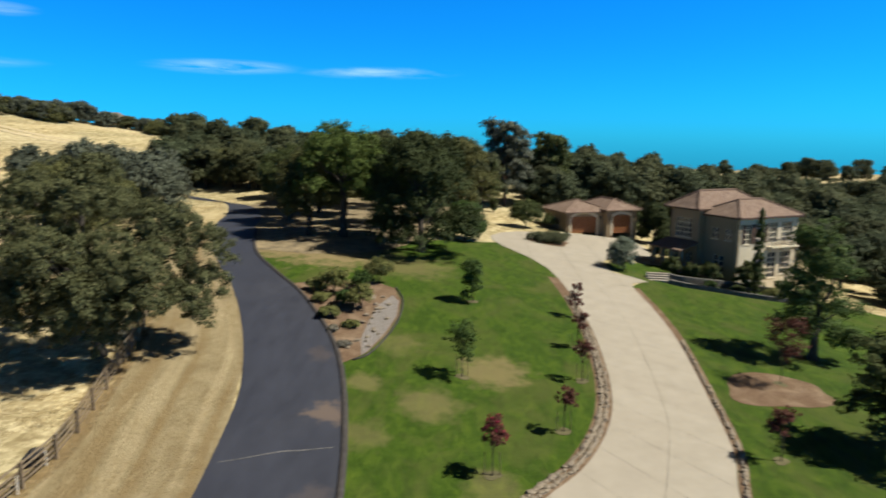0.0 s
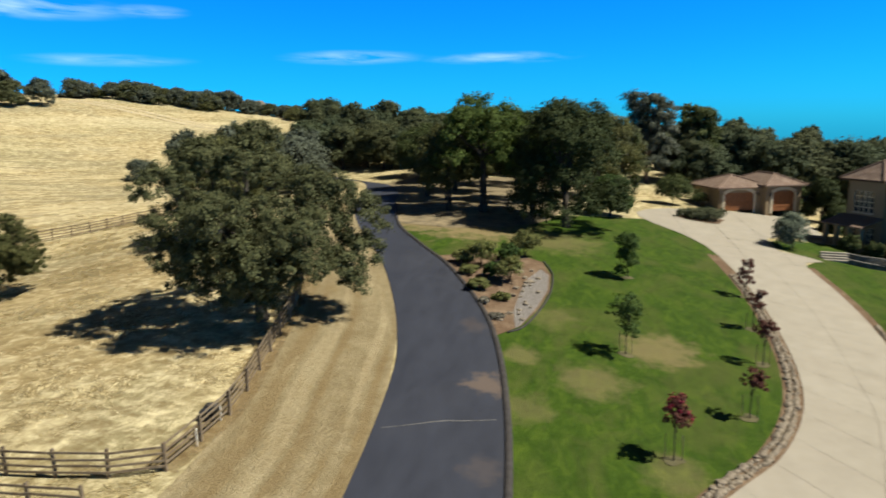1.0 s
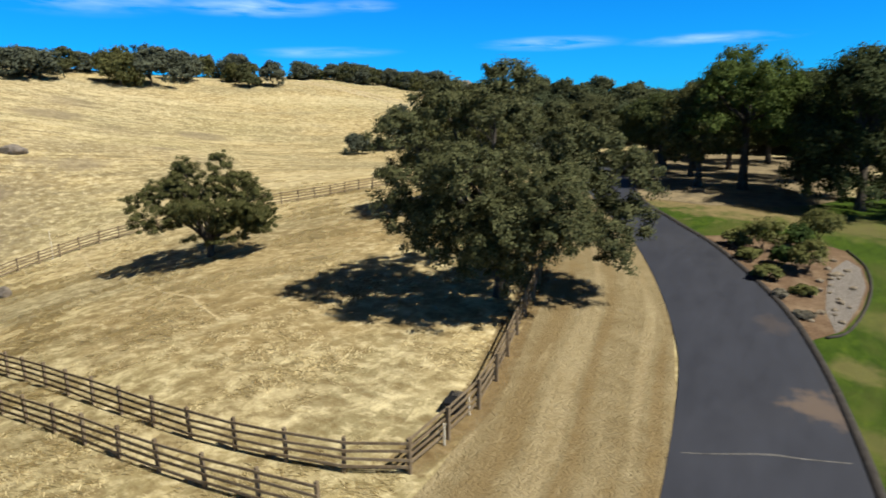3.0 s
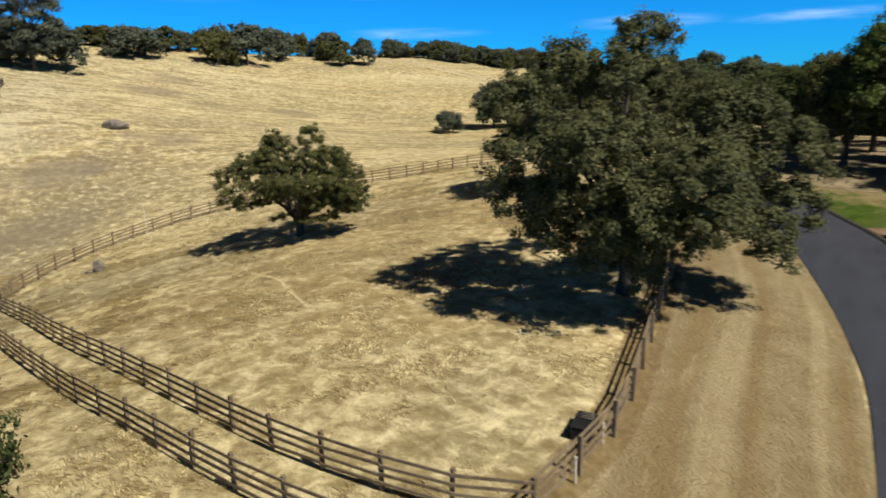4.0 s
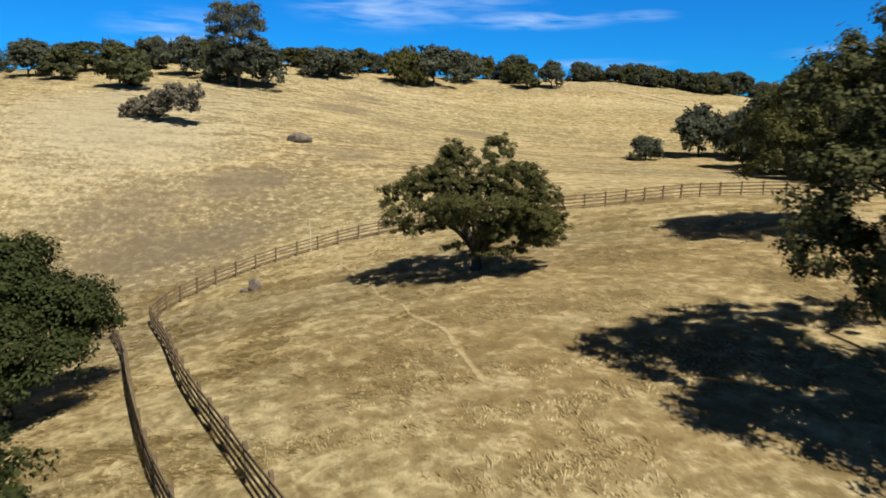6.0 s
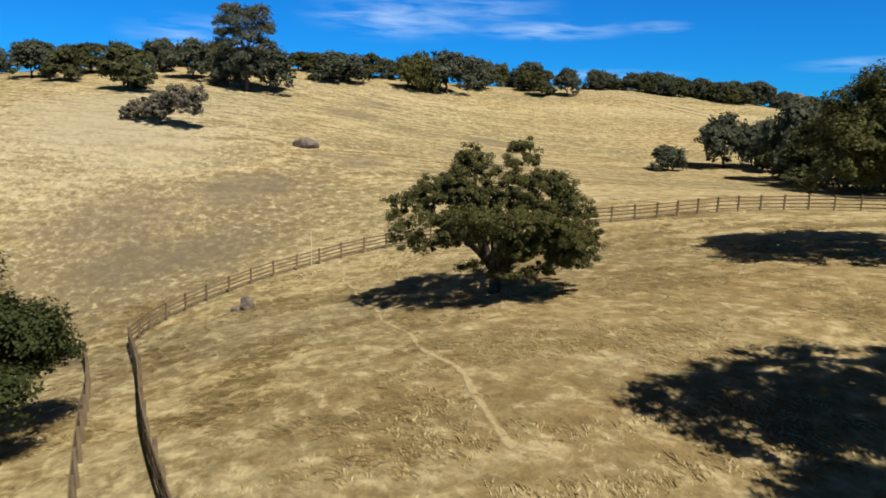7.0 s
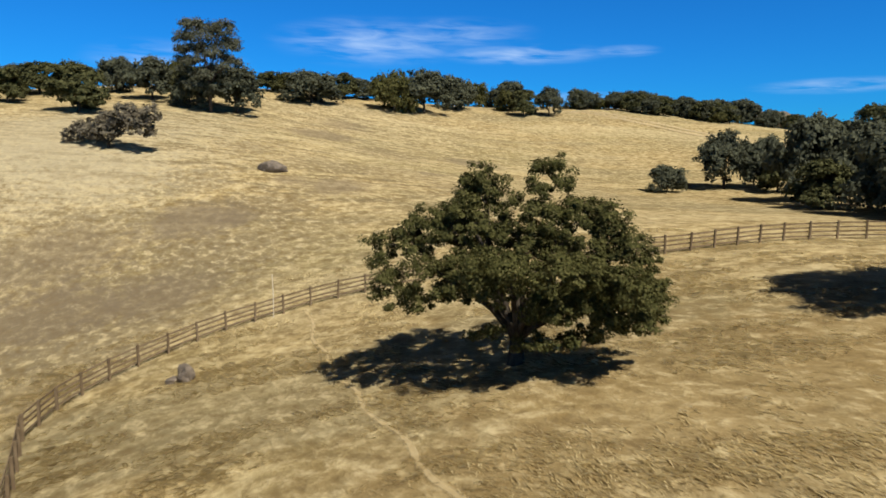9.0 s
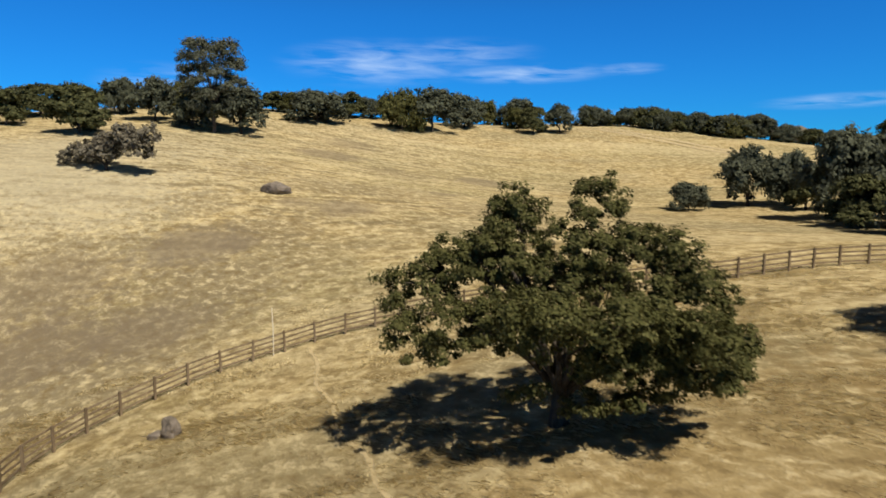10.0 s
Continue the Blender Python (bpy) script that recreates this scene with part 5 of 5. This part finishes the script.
# ---- garden: berm, bed, stones, small trees ----
def berm():
    pts = curve([(x + 0.12, y) for x, y in ROAD_R[2:12]], 120)
    verts, faces = [], []
    prof = [(-0.16, 0.05), (-0.10, 0.13), (0.02, 0.17), (0.12, 0.13), (0.20, 0.0)]
    for i, (x, y) in enumerate(pts):
        d = pts[min(i + 1, 119)] - pts[max(i - 1, 0)]
        n = np.array([d[1], -d[0]]) / np.linalg.norm(d)
        for u, h in prof:
            verts.append((x + n[0] * u, y + n[1] * u, gz(x + n[0] * u, y + n[1] * u) + h + 0.02))
    for i in range(119):
        for k in range(4):
            a = i * 5 + k
            faces.append((a, a + 1, a + 6, a + 5))
    structure("road_berm", mesh_of("road_berm", verts, faces, M_BERM, True), None, "dark asphalt berm along the edge of the lane", "kerb")


berm()
BED = [(-7.2, 38.6), (-8.4, 42.2), (-10.3, 46.4), (-12.4, 50.2), (-13.6, 52.2), (-10.5, 54.0), (-7.2, 54.4), (-5.4, 53.2), (-4.6, 50.5), (-4.5, 47.0), (-5.0, 43.6), (-5.9, 40.4)]
structure("planting_bed", patch_bm(BED, 0.045), M_MULCH, "bed of brown bark mulch beside the lane", "flower bed")
structure("gravel_swale", patch_bm([(-6.2, 39.9), (-6.6, 42.5), (-6.5, 46.0), (-6.2, 49.0), (-5.4, 51.4), (-4.75, 50.2), (-4.65, 47.0), (-5.15, 43.7), (-5.9, 40.6)], 0.06), M_GRAVEL, "grey river gravel along the bed's edging", "gravel")
edge = curve([(-6.6, 39.2), (-5.75, 40.3), (-4.9, 43.5), (-4.42, 47.0), (-4.5, 50.6), (-5.3, 53.4)], 40)
structure("bed_edging", mesh_of("bed_edging", *tube([(x, y, gz(x, y) + 0.06) for x, y in edge], [0.07] * 40, 6), M_BERM, True), None, "low dark edging round the planting bed", "edging")


for k in range(26):
    rk = random.Random(300 + k)
    x, y = rk.uniform(-7.2, -5.2), rk.uniform(40.8, 51.0)
    s = rk.uniform(0.6, 1.5)
    tagged(part("garden_rock", rock_mesh("garden_rock", 40 + k, (0.22 * s, 0.17 * s, 0.13 * s), M_PEBBLE, 1), None, None), "small tan rock in the gravel swale", "rock", "rocks in the swale").matrix_world = pose(x - 0.12 * (y < 43), y, gz(x, y) + 0.1, 0, 0, k * 40)


def shrub(name, label, at, w, h, leafm, seed, clumps=90, per=34, leaf=0.09, category="shrub", group=""):
    rng = np.random.default_rng(seed)
    lobes = [(0, 0, h * 0.5, w * 0.33, h * 0.45)] + [(math.cos(a) * w * 0.28, math.sin(a) * w * 0.28, h * rng.uniform(0.3, 0.62), w * 0.22, h * 0.33) for a in rng.uniform(0, 6.28, 6)]
    return tree(name, label, at, lobes, h * 0.15, 0.05, clumps, per, leaf, leafm, M_BARK, seed, w * 0.11, 1, group, 4, category=category, droop=0.1)


for k, (x, y, w, h, m) in enumerate(((-9.9, 50.6, 2.6, 2.3, M_SHRUB), (-6.9, 54.4, 3.0, 2.3, M_SHRUB), (-7.4, 47.8, 2.4, 2.1, M_SHRUB), (-8.9, 48.2, 1.6, 1.3, M_GREEN), (-8.1, 52.4, 2.0, 1.7, M_GREEN), (-9.4, 45.6, 1.6, 0.9, M_SHRUB), (-7.6, 44.2, 1.3, 0.6, M_SHRUB), (-7.5, 41.2, 1.0, 0.35, M_DRYLEAF), (-10.6, 48.6, 1.5, 0.8, M_SHRUB), (-8.6, 43.4, 0.9, 0.4, M_DRYLEAF), (-11.4, 51.0, 1.8, 1.2, M_SHRUB))):
    shrub("shrub", "yellow-green garden shrub in bark mulch" if m is M_SHRUB else "low green shrub in bark mulch", on_land(x, y), w, h, m, 100 + k, group="shrubs in the bed")


def young_tree(label, x, y, h, w, leafm, seed, low=0.42, stake=True, clumps=70, per=30, extra=None):
    rng = np.random.default_rng(seed)
    lobes = [(0, 0, h * (low + 1) / 2, w * 0.32, h * (1 - low) * 0.42)] + [(math.cos(a) * w * 0.25, math.sin(a) * w * 0.25, h * rng.uniform(low + 0.1, 0.92), w * 0.2, h * 0.13) for a in rng.uniform(0, 6.28, 6)]
    t = tree("young_tree", label, on_land(x, y), lobes, h * low, 0.03, int(clumps * 0.8), per, 0.07, leafm, M_BARK, seed, w * 0.11, 2, "young trees on the lawn", 6, droop=0.1)
    if stake:
        for s in (-0.35, 0.35):
            part("stake", mesh_of("stake", *tube([(s, 0.1, -0.2), (s, 0.1, h * 0.42)], [0.018, 0.018], 5), M_TIMBER), None, t, "thin timber tree stake")
    if extra:
        cc, _ = lobe_clumps(rng, lobes, 40, 0.8)
        part("blossom", quads_mesh("blossom", leaf_quads(rng, cc + np.array([0, 0, 0.08]), np.full(40, 0.16), 16, 0.06), extra), None, t, "crimson blossom")
    structure("tree_ring", patch_bm(blob_outline(x, y, 0.42, 0.38, seed), 0.05), M_PATCH, "bare earth ring round a young tree", "soil")
    return t


young_tree("young conical green tree staked in the lawn", 1.1, 52.0, 4.0, 2.5, M_GREEN, 121, 0.04, False, clumps=260)
young_tree("young green tree staked in the lawn", 0.2, 38.4, 3.5, 2.5, M_GREEN, 122, 0.34, clumps=110)
young_tree("small staked tree with crimson blossom on the lawn", 1.6, 28.4, 2.8, 1.6, M_REDLEAF, 123, 0.5, clumps=60, extra=M_ROSE)
young_tree("thin red-leaved young tree beside the drive", 5.6, 33.0, 2.8, 1.6, M_REDLEAF, 124, 0.45, clumps=48)
young_tree("thin red-leaved young tree beside the drive", 7.7, 39.4, 2.8, 1.6, M_REDLEAF, 125, 0.45, clumps=44)
young_tree("thin red-leaved young tree beside the drive", 8.3, 44.6, 2.7, 1.5, M_REDLEAF, 126, 0.4, clumps=44)
young_tree("reddish young tree beside the drive", 9.2, 51.0, 2.8, 1.6, M_REDLEAF, 127, 0.25, False, clumps=60)
young_tree("small red-leaved tree on the side lawn", 16.4, 31.6, 2.9, 1.9, M_REDLEAF, 128, 0.4, False)
young_tree("red-leaved tree on the side lawn", 21.0, 41.5, 4.6, 3.4, M_REDLEAF, 129, 0.3, False, clumps=110)

shrub("olive_bush", "round silver-green olive bush at the forecourt", on_land(17.6, 69.9), 4.2, 3.6, M_OLIVE, 140, 230, 44, 0.1)
shrub("shrub", "dark green shrub beside the garage wall", on_land(9.0, 90.2), 4.6, 4.2, M_LIVE, 141, 260, 36, 0.12)
shrub("shrub", "dark green shrub beside the garage wall", on_land(12.4, 92.6), 2.6, 2.2, M_LIVE, 142)
shrub("shrub", "dark green shrub by the house porch", on_land(29.6, 66.9), 3.0, 3.6, M_LIVE, 143, 130, 34, 0.12)
shrub("shrub", "green shrub by the house front", on_land(33.2, 67.2), 2.2, 1.8, M_GREEN, 144)
shrub("shrub", "green shrub by the house front", on_land(36.0, 66.6), 2.4, 2.0, M_SHRUB, 145)


def island():
    x, y = 10.9, 80.2
    structure("planted_island", patch_bm(blob_outline(x, y, 2.9, 2.0, 150, 32, 0.2), 0.12), M_MULCH, "oval planted island in the forecourt", "flower bed")
    rng = np.random.default_rng(151)
    lobes = [(a * 0.62, b * 0.55, 0.62, 0.95, 0.62) for a in (-3, -1.5, 0, 1.5, 3) for b in (-1.8, 0, 1.8) if (a / 3.6) ** 2 + (b / 2.4) ** 2 < 1]
    tree("island_hedge", "low clipped grey-green planting in an oval island", on_land(x, y), lobes, 0.2, 0.05, 330, 46, 0.085, M_HEDGE, M_BARK, 152, 0.36, 0, limbs=4, category="hedge", droop=0.1)


island()


def cypress(label, x, y, h, w, seed, leafm):
    lobes = [(0, 0, h * u, w * 0.5 * math.sin(math.pi * (0.12 + 0.83 * u)) + 0.1, h * 0.09) for u in (0.08, 0.2, 0.33, 0.46, 0.59, 0.72, 0.84, 0.94)]
    return tree("cypress", label, on_land(x, y), lobes, h * 0.08, 0.10, 300, 40, 0.08, leafm, M_BARK, seed, 0.17, 0, limbs=2, category="cypress", droop=0.2, shell=0.6)


cypress("slender dark cypress before the house", 29.4, 64.6, 8.6, 0.75, 160, M_LIVE)
cypress("slender dark cypress behind the drive", 5.2, 103.0, 8.0, 1.6, 161, M_LIVE)
round_tree("garden_tree", "feathery green tree on the side lawn", on_land(25.8, 46.8), 6.4, 11.0, 0.5, M_FEATHER, 162, 300, 40, 0.13, count=16, clump_r=0.55)
round_tree("garden_tree", "dark garden tree at the edge of the side lawn", on_land(23.8, 33.0), 7.0, 7.8, 0.7, M_LIVE, 163, 340, 44, 0.14, count=14, clump_r=0.5)
round_tree("garden_tree", "dark garden tree beside the house", on_land(47.5, 60.0), 8.0, 9.0, 1.0, M_LIVE, 164, 360, 40, 0.18, count=14, clump_r=0.6)
for x, y, w, h in ((27.0, 91.5, 5.4, 6.4), (30.4, 87.0, 5.0, 5.6), (26.4, 84.6, 3.4, 3.2), (33.5, 92.0, 6.0, 7.0)):
    round_tree("garden_tree", "dark dense tree between the garage and the house", on_land(x, y), w, h, 0.0, M_DARKOAK, int(x * 7), 300, 40, 0.14, count=14, clump_r=0.5, group="trees between garage and house")
round_tree("garden_tree", "dark tree behind the house porch", on_land(24.0, 97.0), 5.0, 5.0, 0.8, M_LIVE, 165, 260, 40, 0.16, count=12, clump_r=0.5)

# terrace wall and steps below the house
def low_wall(label, line, height, thick):
    w = curve(line, 40)
    verts, faces = [], []
    for i, (x, y) in enumerate(w):
        d = w[min(i + 1, 39)] - w[max(i - 1, 0)]
        n = np.array([-d[1], d[0]]) / np.linalg.norm(d) * thick
        z = gz(x, y)
        verts += [(x - n[0], y - n[1], z - 0.3), (x - n[0], y - n[1], z + height), (x + n[0], y + n[1], z + height), (x + n[0], y + n[1], z - 0.3)]
    for i in range(39):
        for k in range(3):
            a = i * 4 + k
            faces.append((a, a + 4, a + 5, a + 1))
    faces += [(0, 1, 2, 3), (159, 158, 157, 156)]
    structure("terrace_wall", mesh_of("terrace_wall", verts, faces, M_WALLSTONE), None, label, "garden wall")


low_wall("low grey stone terrace wall below the house", [(21.4, 67.4), (23.0, 66.9), (25.6, 67.2), (28.6, 67.6), (32.0, 67.4), (37.0, 67.0)], 0.7, 0.22)
low_wall("lower stone wall of the garden terrace", [(21.2, 65.8), (23.0, 65.0), (25.8, 64.7), (28.4, 64.2), (31.5, 64.0), (35.0, 64.6)], 0.45, 0.2)
# the first three also stand for the dark shade at the porch
for k, (x, y, w, h) in enumerate(((22.9, 70.2, 2.4, 2.2), (24.9, 69.6, 2.2, 2.0), (26.8, 69.2, 2.4, 2.4), (25.2, 66.0, 1.6, 0.8), (28.0, 65.6, 1.8, 0.9), (31.6, 65.5, 2.2, 1.1))):
    shrub("shrub", "dark green shrub on the house terrace", on_land(x, y), w, h, (M_LIVE, M_LIVE, M_LIVE, M_GREEN, M_LIVE, M_SHRUB)[k], 180 + k, group="terrace shrubs")
st = thing("garden_steps", "pale stone steps up to the house terrace", "steps", on_land(20.2, 66.2), 78)
for k in range(4):
    part("step", box_bm(-0.2 + 0.42 * k, -1.1, -0.3, 0.24 + 0.42 * k, 1.1, 0.14 + 0.16 * k, 0.015), M_CONC, st)


structure("planting_bed", patch_bm(blob_outline(20.2, 40.4, 4.0, 2.2, 171, 30, 0.25), 0.04), M_MULCH, "bed of bark mulch under the red-leaved tree", "flower bed")


# ---- stones along the drive ----
STONES = [rock_mesh("edging_stone", k + 1, (0.24, 0.17, 0.15), M_PEBBLE, 1) for k in range(6)]


def stone_line(label, line, rows, n, seed):
    rnd = random.Random(seed)
    t = thing("stone_edging", label, "edging", on_land(*line[0]), group="stone edgings")
    inv = t.matrix_world.inverted()
    pts = curve(line, n)
    for i, (x, y) in enumerate(pts):
        d = pts[min(i + 1, n - 1)] - pts[max(i - 1, 0)]
        a = math.atan2(d[1], d[0])
        nrm = np.array([-math.sin(a), math.cos(a)])
        for r in range(rows):
            q = np.array((x, y)) + nrm * (0.32 * r + rnd.uniform(-0.06, 0.06))
            ob = part("stone", STONES[rnd.randrange(6)], None, t)
            s = rnd.uniform(0.75, 1.25)
            ob.matrix_basis = inv @ pose(q[0], q[1], gz(*q) + 0.05, rnd.uniform(-15, 15), rnd.uniform(-15, 15), math.degrees(a) + rnd.uniform(-35, 35)) @ Matrix.Diagonal((s, s, s, 1))


stone_line("border of tan field stones along the lawn side of the drive", [(-1.2, 20.6), (1.6, 23.8), (3.2, 26.6), (5.9, 30.0), (7.9, 34.1), (9.0, 38.4), (9.6, 44), (9.8, 50), (9.6, 56)], 2, 130, 3)
stone_line("border of tan field stones along the side lawn", [(12.6, 26.0), (13.3, 28.3), (14.6, 32.4), (15.6, 39), (16.7, 48)], 1, 60, 4)

# ---- field things ----
tagged(part("boulder", rock_mesh("boulder", 21, (1.75, 1.4, 1.0), M_ROCK, 3), None, None), "grey granite boulder on the dry slope", "boulder").matrix_world = pose(*on_land(-103.6, 58.8, 0.2), 0, 0, 30)
tagged(part("boulder", rock_mesh("boulder", 23, (0.46, 0.36, 0.62), M_ROCK, 3), None, None), "upright grey rock near the fence", "boulder").matrix_world = pose(*on_land(-62.0, 33.8, 0.25), 8, 12, 30)
tagged(part("boulder", rock_mesh("boulder", 25, (0.4, 0.3, 0.2), M_ROCK, 2), None, None), "low grey rock near the fence", "boulder").matrix_world = pose(*on_land(-62.7, 33.4, 0.08), 0, 0, 80)
mk = thing("marker_pole", "tall pale marker pole at the fence line", "pole", on_land(-67.4, 41.0))
part("pole", mesh_of("pole", *tube([(0, 0, -0.3), (0.05, 0, 1.4), (-0.08, 0.02, 2.6)], [0.03, 0.03, 0.026], 8), M_WHITE), None, mk)
part("cap", mesh_of("cap", *tube([(-0.08, 0.02, 2.58), (-0.08, 0.02, 2.66)], [0.036, 0.036], 8), M_WHITE), None, mk, "pale pole cap")
for x, y in ((-18.0, 24.45), (-18.05, 26.45)):
    wp = thing("marker_post", "short white marker post beside the lane fence", "post", on_land(x, y), group="white marker posts")
    part("post", mesh_of("post", *tube([(0, 0, -0.2), (0, 0, 0.78)], [0.035, 0.035], 8), M_WHITE), None, wp)
    part("cap", mesh_of("cap", *tube([(0, 0, 0.78), (0, 0, 0.82)], [0.045, 0.035], 8), M_WHITE), None, wp)
TRAIL = [(-66.4, 42.6), (-63.2, 41.4), (-60.6, 39.9), (-57.4, 38.9), (-54.6, 37.4), (-51.5, 36.7), (-48.9, 35.5), (-45.8, 34.8), (-43.3, 33.7), (-40.1, 33.0), (-37.7, 31.7), (-34.4, 30.1)]
structure("trail", strip_mesh("trail", [(x - 0.04, y - 0.11) for x, y in TRAIL], [(x + 0.06, y + 0.14) for x, y in TRAIL], 70, 2, 0.03, M_TRAIL), None, "faint trodden trail through the dry grass", "path")

# a box standing in for an unidentified dark object with pale curved ribs
ub = thing("ribbed_box", "unidentified low dark object with pale curved ribs beside the lane fence", "box", on_land(-18.75, 26.7), 12)
part("body", box_bm(-0.3, -0.5, -0.1, 0.3, 0.5, 0.36, 0.03), M_METAL, ub)
lid = part("lid", box_bm(-0.33, -0.53, 0.36, 0.33, 0.53, 0.41, 0.02), M_METAL, ub)
for k in range(4):
    part("rib", mesh_of("rib", *tube([(0.31, 0.1 + k * 0.13, 0.40), (0.12, 0.06 + k * 0.13, 0.46), (-0.12, 0.08 + k * 0.13, 0.46), (-0.31, 0.16 + k * 0.13, 0.40)], [0.018] * 4, 6), M_ROCK, True), None, lid, "pale grey bowed rib")

structure("weed_strip", strip_mesh("weed_strip", [(x - 1.1, y) for x, y in FENCE_LANE[:8]], [(x + 0.5, y) for x, y in FENCE_LANE[:8]], 60, 3, 0.035, M_WEEDS), None, "brown dry weeds along the lane fence", "weeds")


# a sealed crack across the lane
structure("road_crack", strip_mesh("road_crack", [(-10.9, 27.5), (-10.0, 27.9), (-8.4, 28.7), (-7.4, 29.0), (-6.0, 29.5)], [(-10.9, 27.56), (-10.0, 27.98), (-8.4, 28.82), (-7.4, 29.09), (-6.0, 29.57)], 30, 1, 0.056, M_SEAL), None, "pale sealed crack across the lane", "crack")

# ---- standing dry grass ----
def lay(x, y):
    """The way in which the wind has laid the grass: slow swirls over the field."""
    return 3.6 + 0.9 * np.sin(x * 0.11 + 1.3 * np.sin(y * 0.07)) + 0.7 * np.sin(y * 0.17 + x * 0.05)


def grass_tufts(name, label, count, area, height, seed, skip, per=8):
    """Tufts of dry blades, each tuft laid one way, in thick and thin patches."""
    rng = np.random.default_rng(seed)
    x = rng.uniform(area[0], area[1], count)
    y = rng.uniform(area[2], area[3], count)
    thick = np.sin(x * 0.61 + 1.7 * np.sin(y * 0.43)) + np.sin(y * 0.72 + 1.3 * np.sin(x * 0.39)) + 0.8 * np.sin(x * 1.7 - y * 1.1) + rng.normal(size=count) * 0.8
    keep = (thick > 0.9) & ~skip(x, y)
    x, y, thick = x[keep], y[keep], thick[keep]
    n = len(x)
    a = np.repeat(lay(x, y) + rng.normal(size=n) * 0.45, per) + rng.normal(size=n * per) * 0.35
    h = np.repeat(height * rng.uniform(0.5, 1.25, n) * np.clip(0.6 + 0.25 * thick, 0.5, 1.2), per) * rng.uniform(0.6, 1.15, n * per)
    x, y = np.repeat(x, per) + rng.normal(size=n * per) * 0.14, np.repeat(y, per) + rng.normal(size=n * per) * 0.14
    flop = rng.uniform(3.0, 6.0, n * per) * h
    b = np.stack([x, y, ground(x, y) - 0.03], 1)
    w = rng.uniform(0.015, 0.04, n * per)
    side = np.stack([-np.sin(a) * w, np.cos(a) * w, 0 * w], 1)
    mid = b + np.stack([np.cos(a) * flop * 0.45, np.sin(a) * flop * 0.45, h * 0.85], 1)
    tip = b + np.stack([np.cos(a) * flop, np.sin(a) * flop, h * rng.uniform(0.5, 1.0, n * per)], 1)
    q = np.stack([b - side * 0.6, b + side * 0.6, mid + side, tip], 1)
    ob = part(name, quads_mesh(name, q, M_BLADE), None, None)
    tagged(ob, label, "grass", kind="stuff")


def off_field(x, y):
    lane = np.interp(y, [p[1] for p in FENCE_LANE], [p[0] for p in FENCE_LANE])
    return (x > lane - 0.1) & (y > 19)


grass_tufts("dry_grass", "standing dry straw-coloured pasture grass", 90000, (-74, -16, 14, 70), 0.075, 7, off_field)
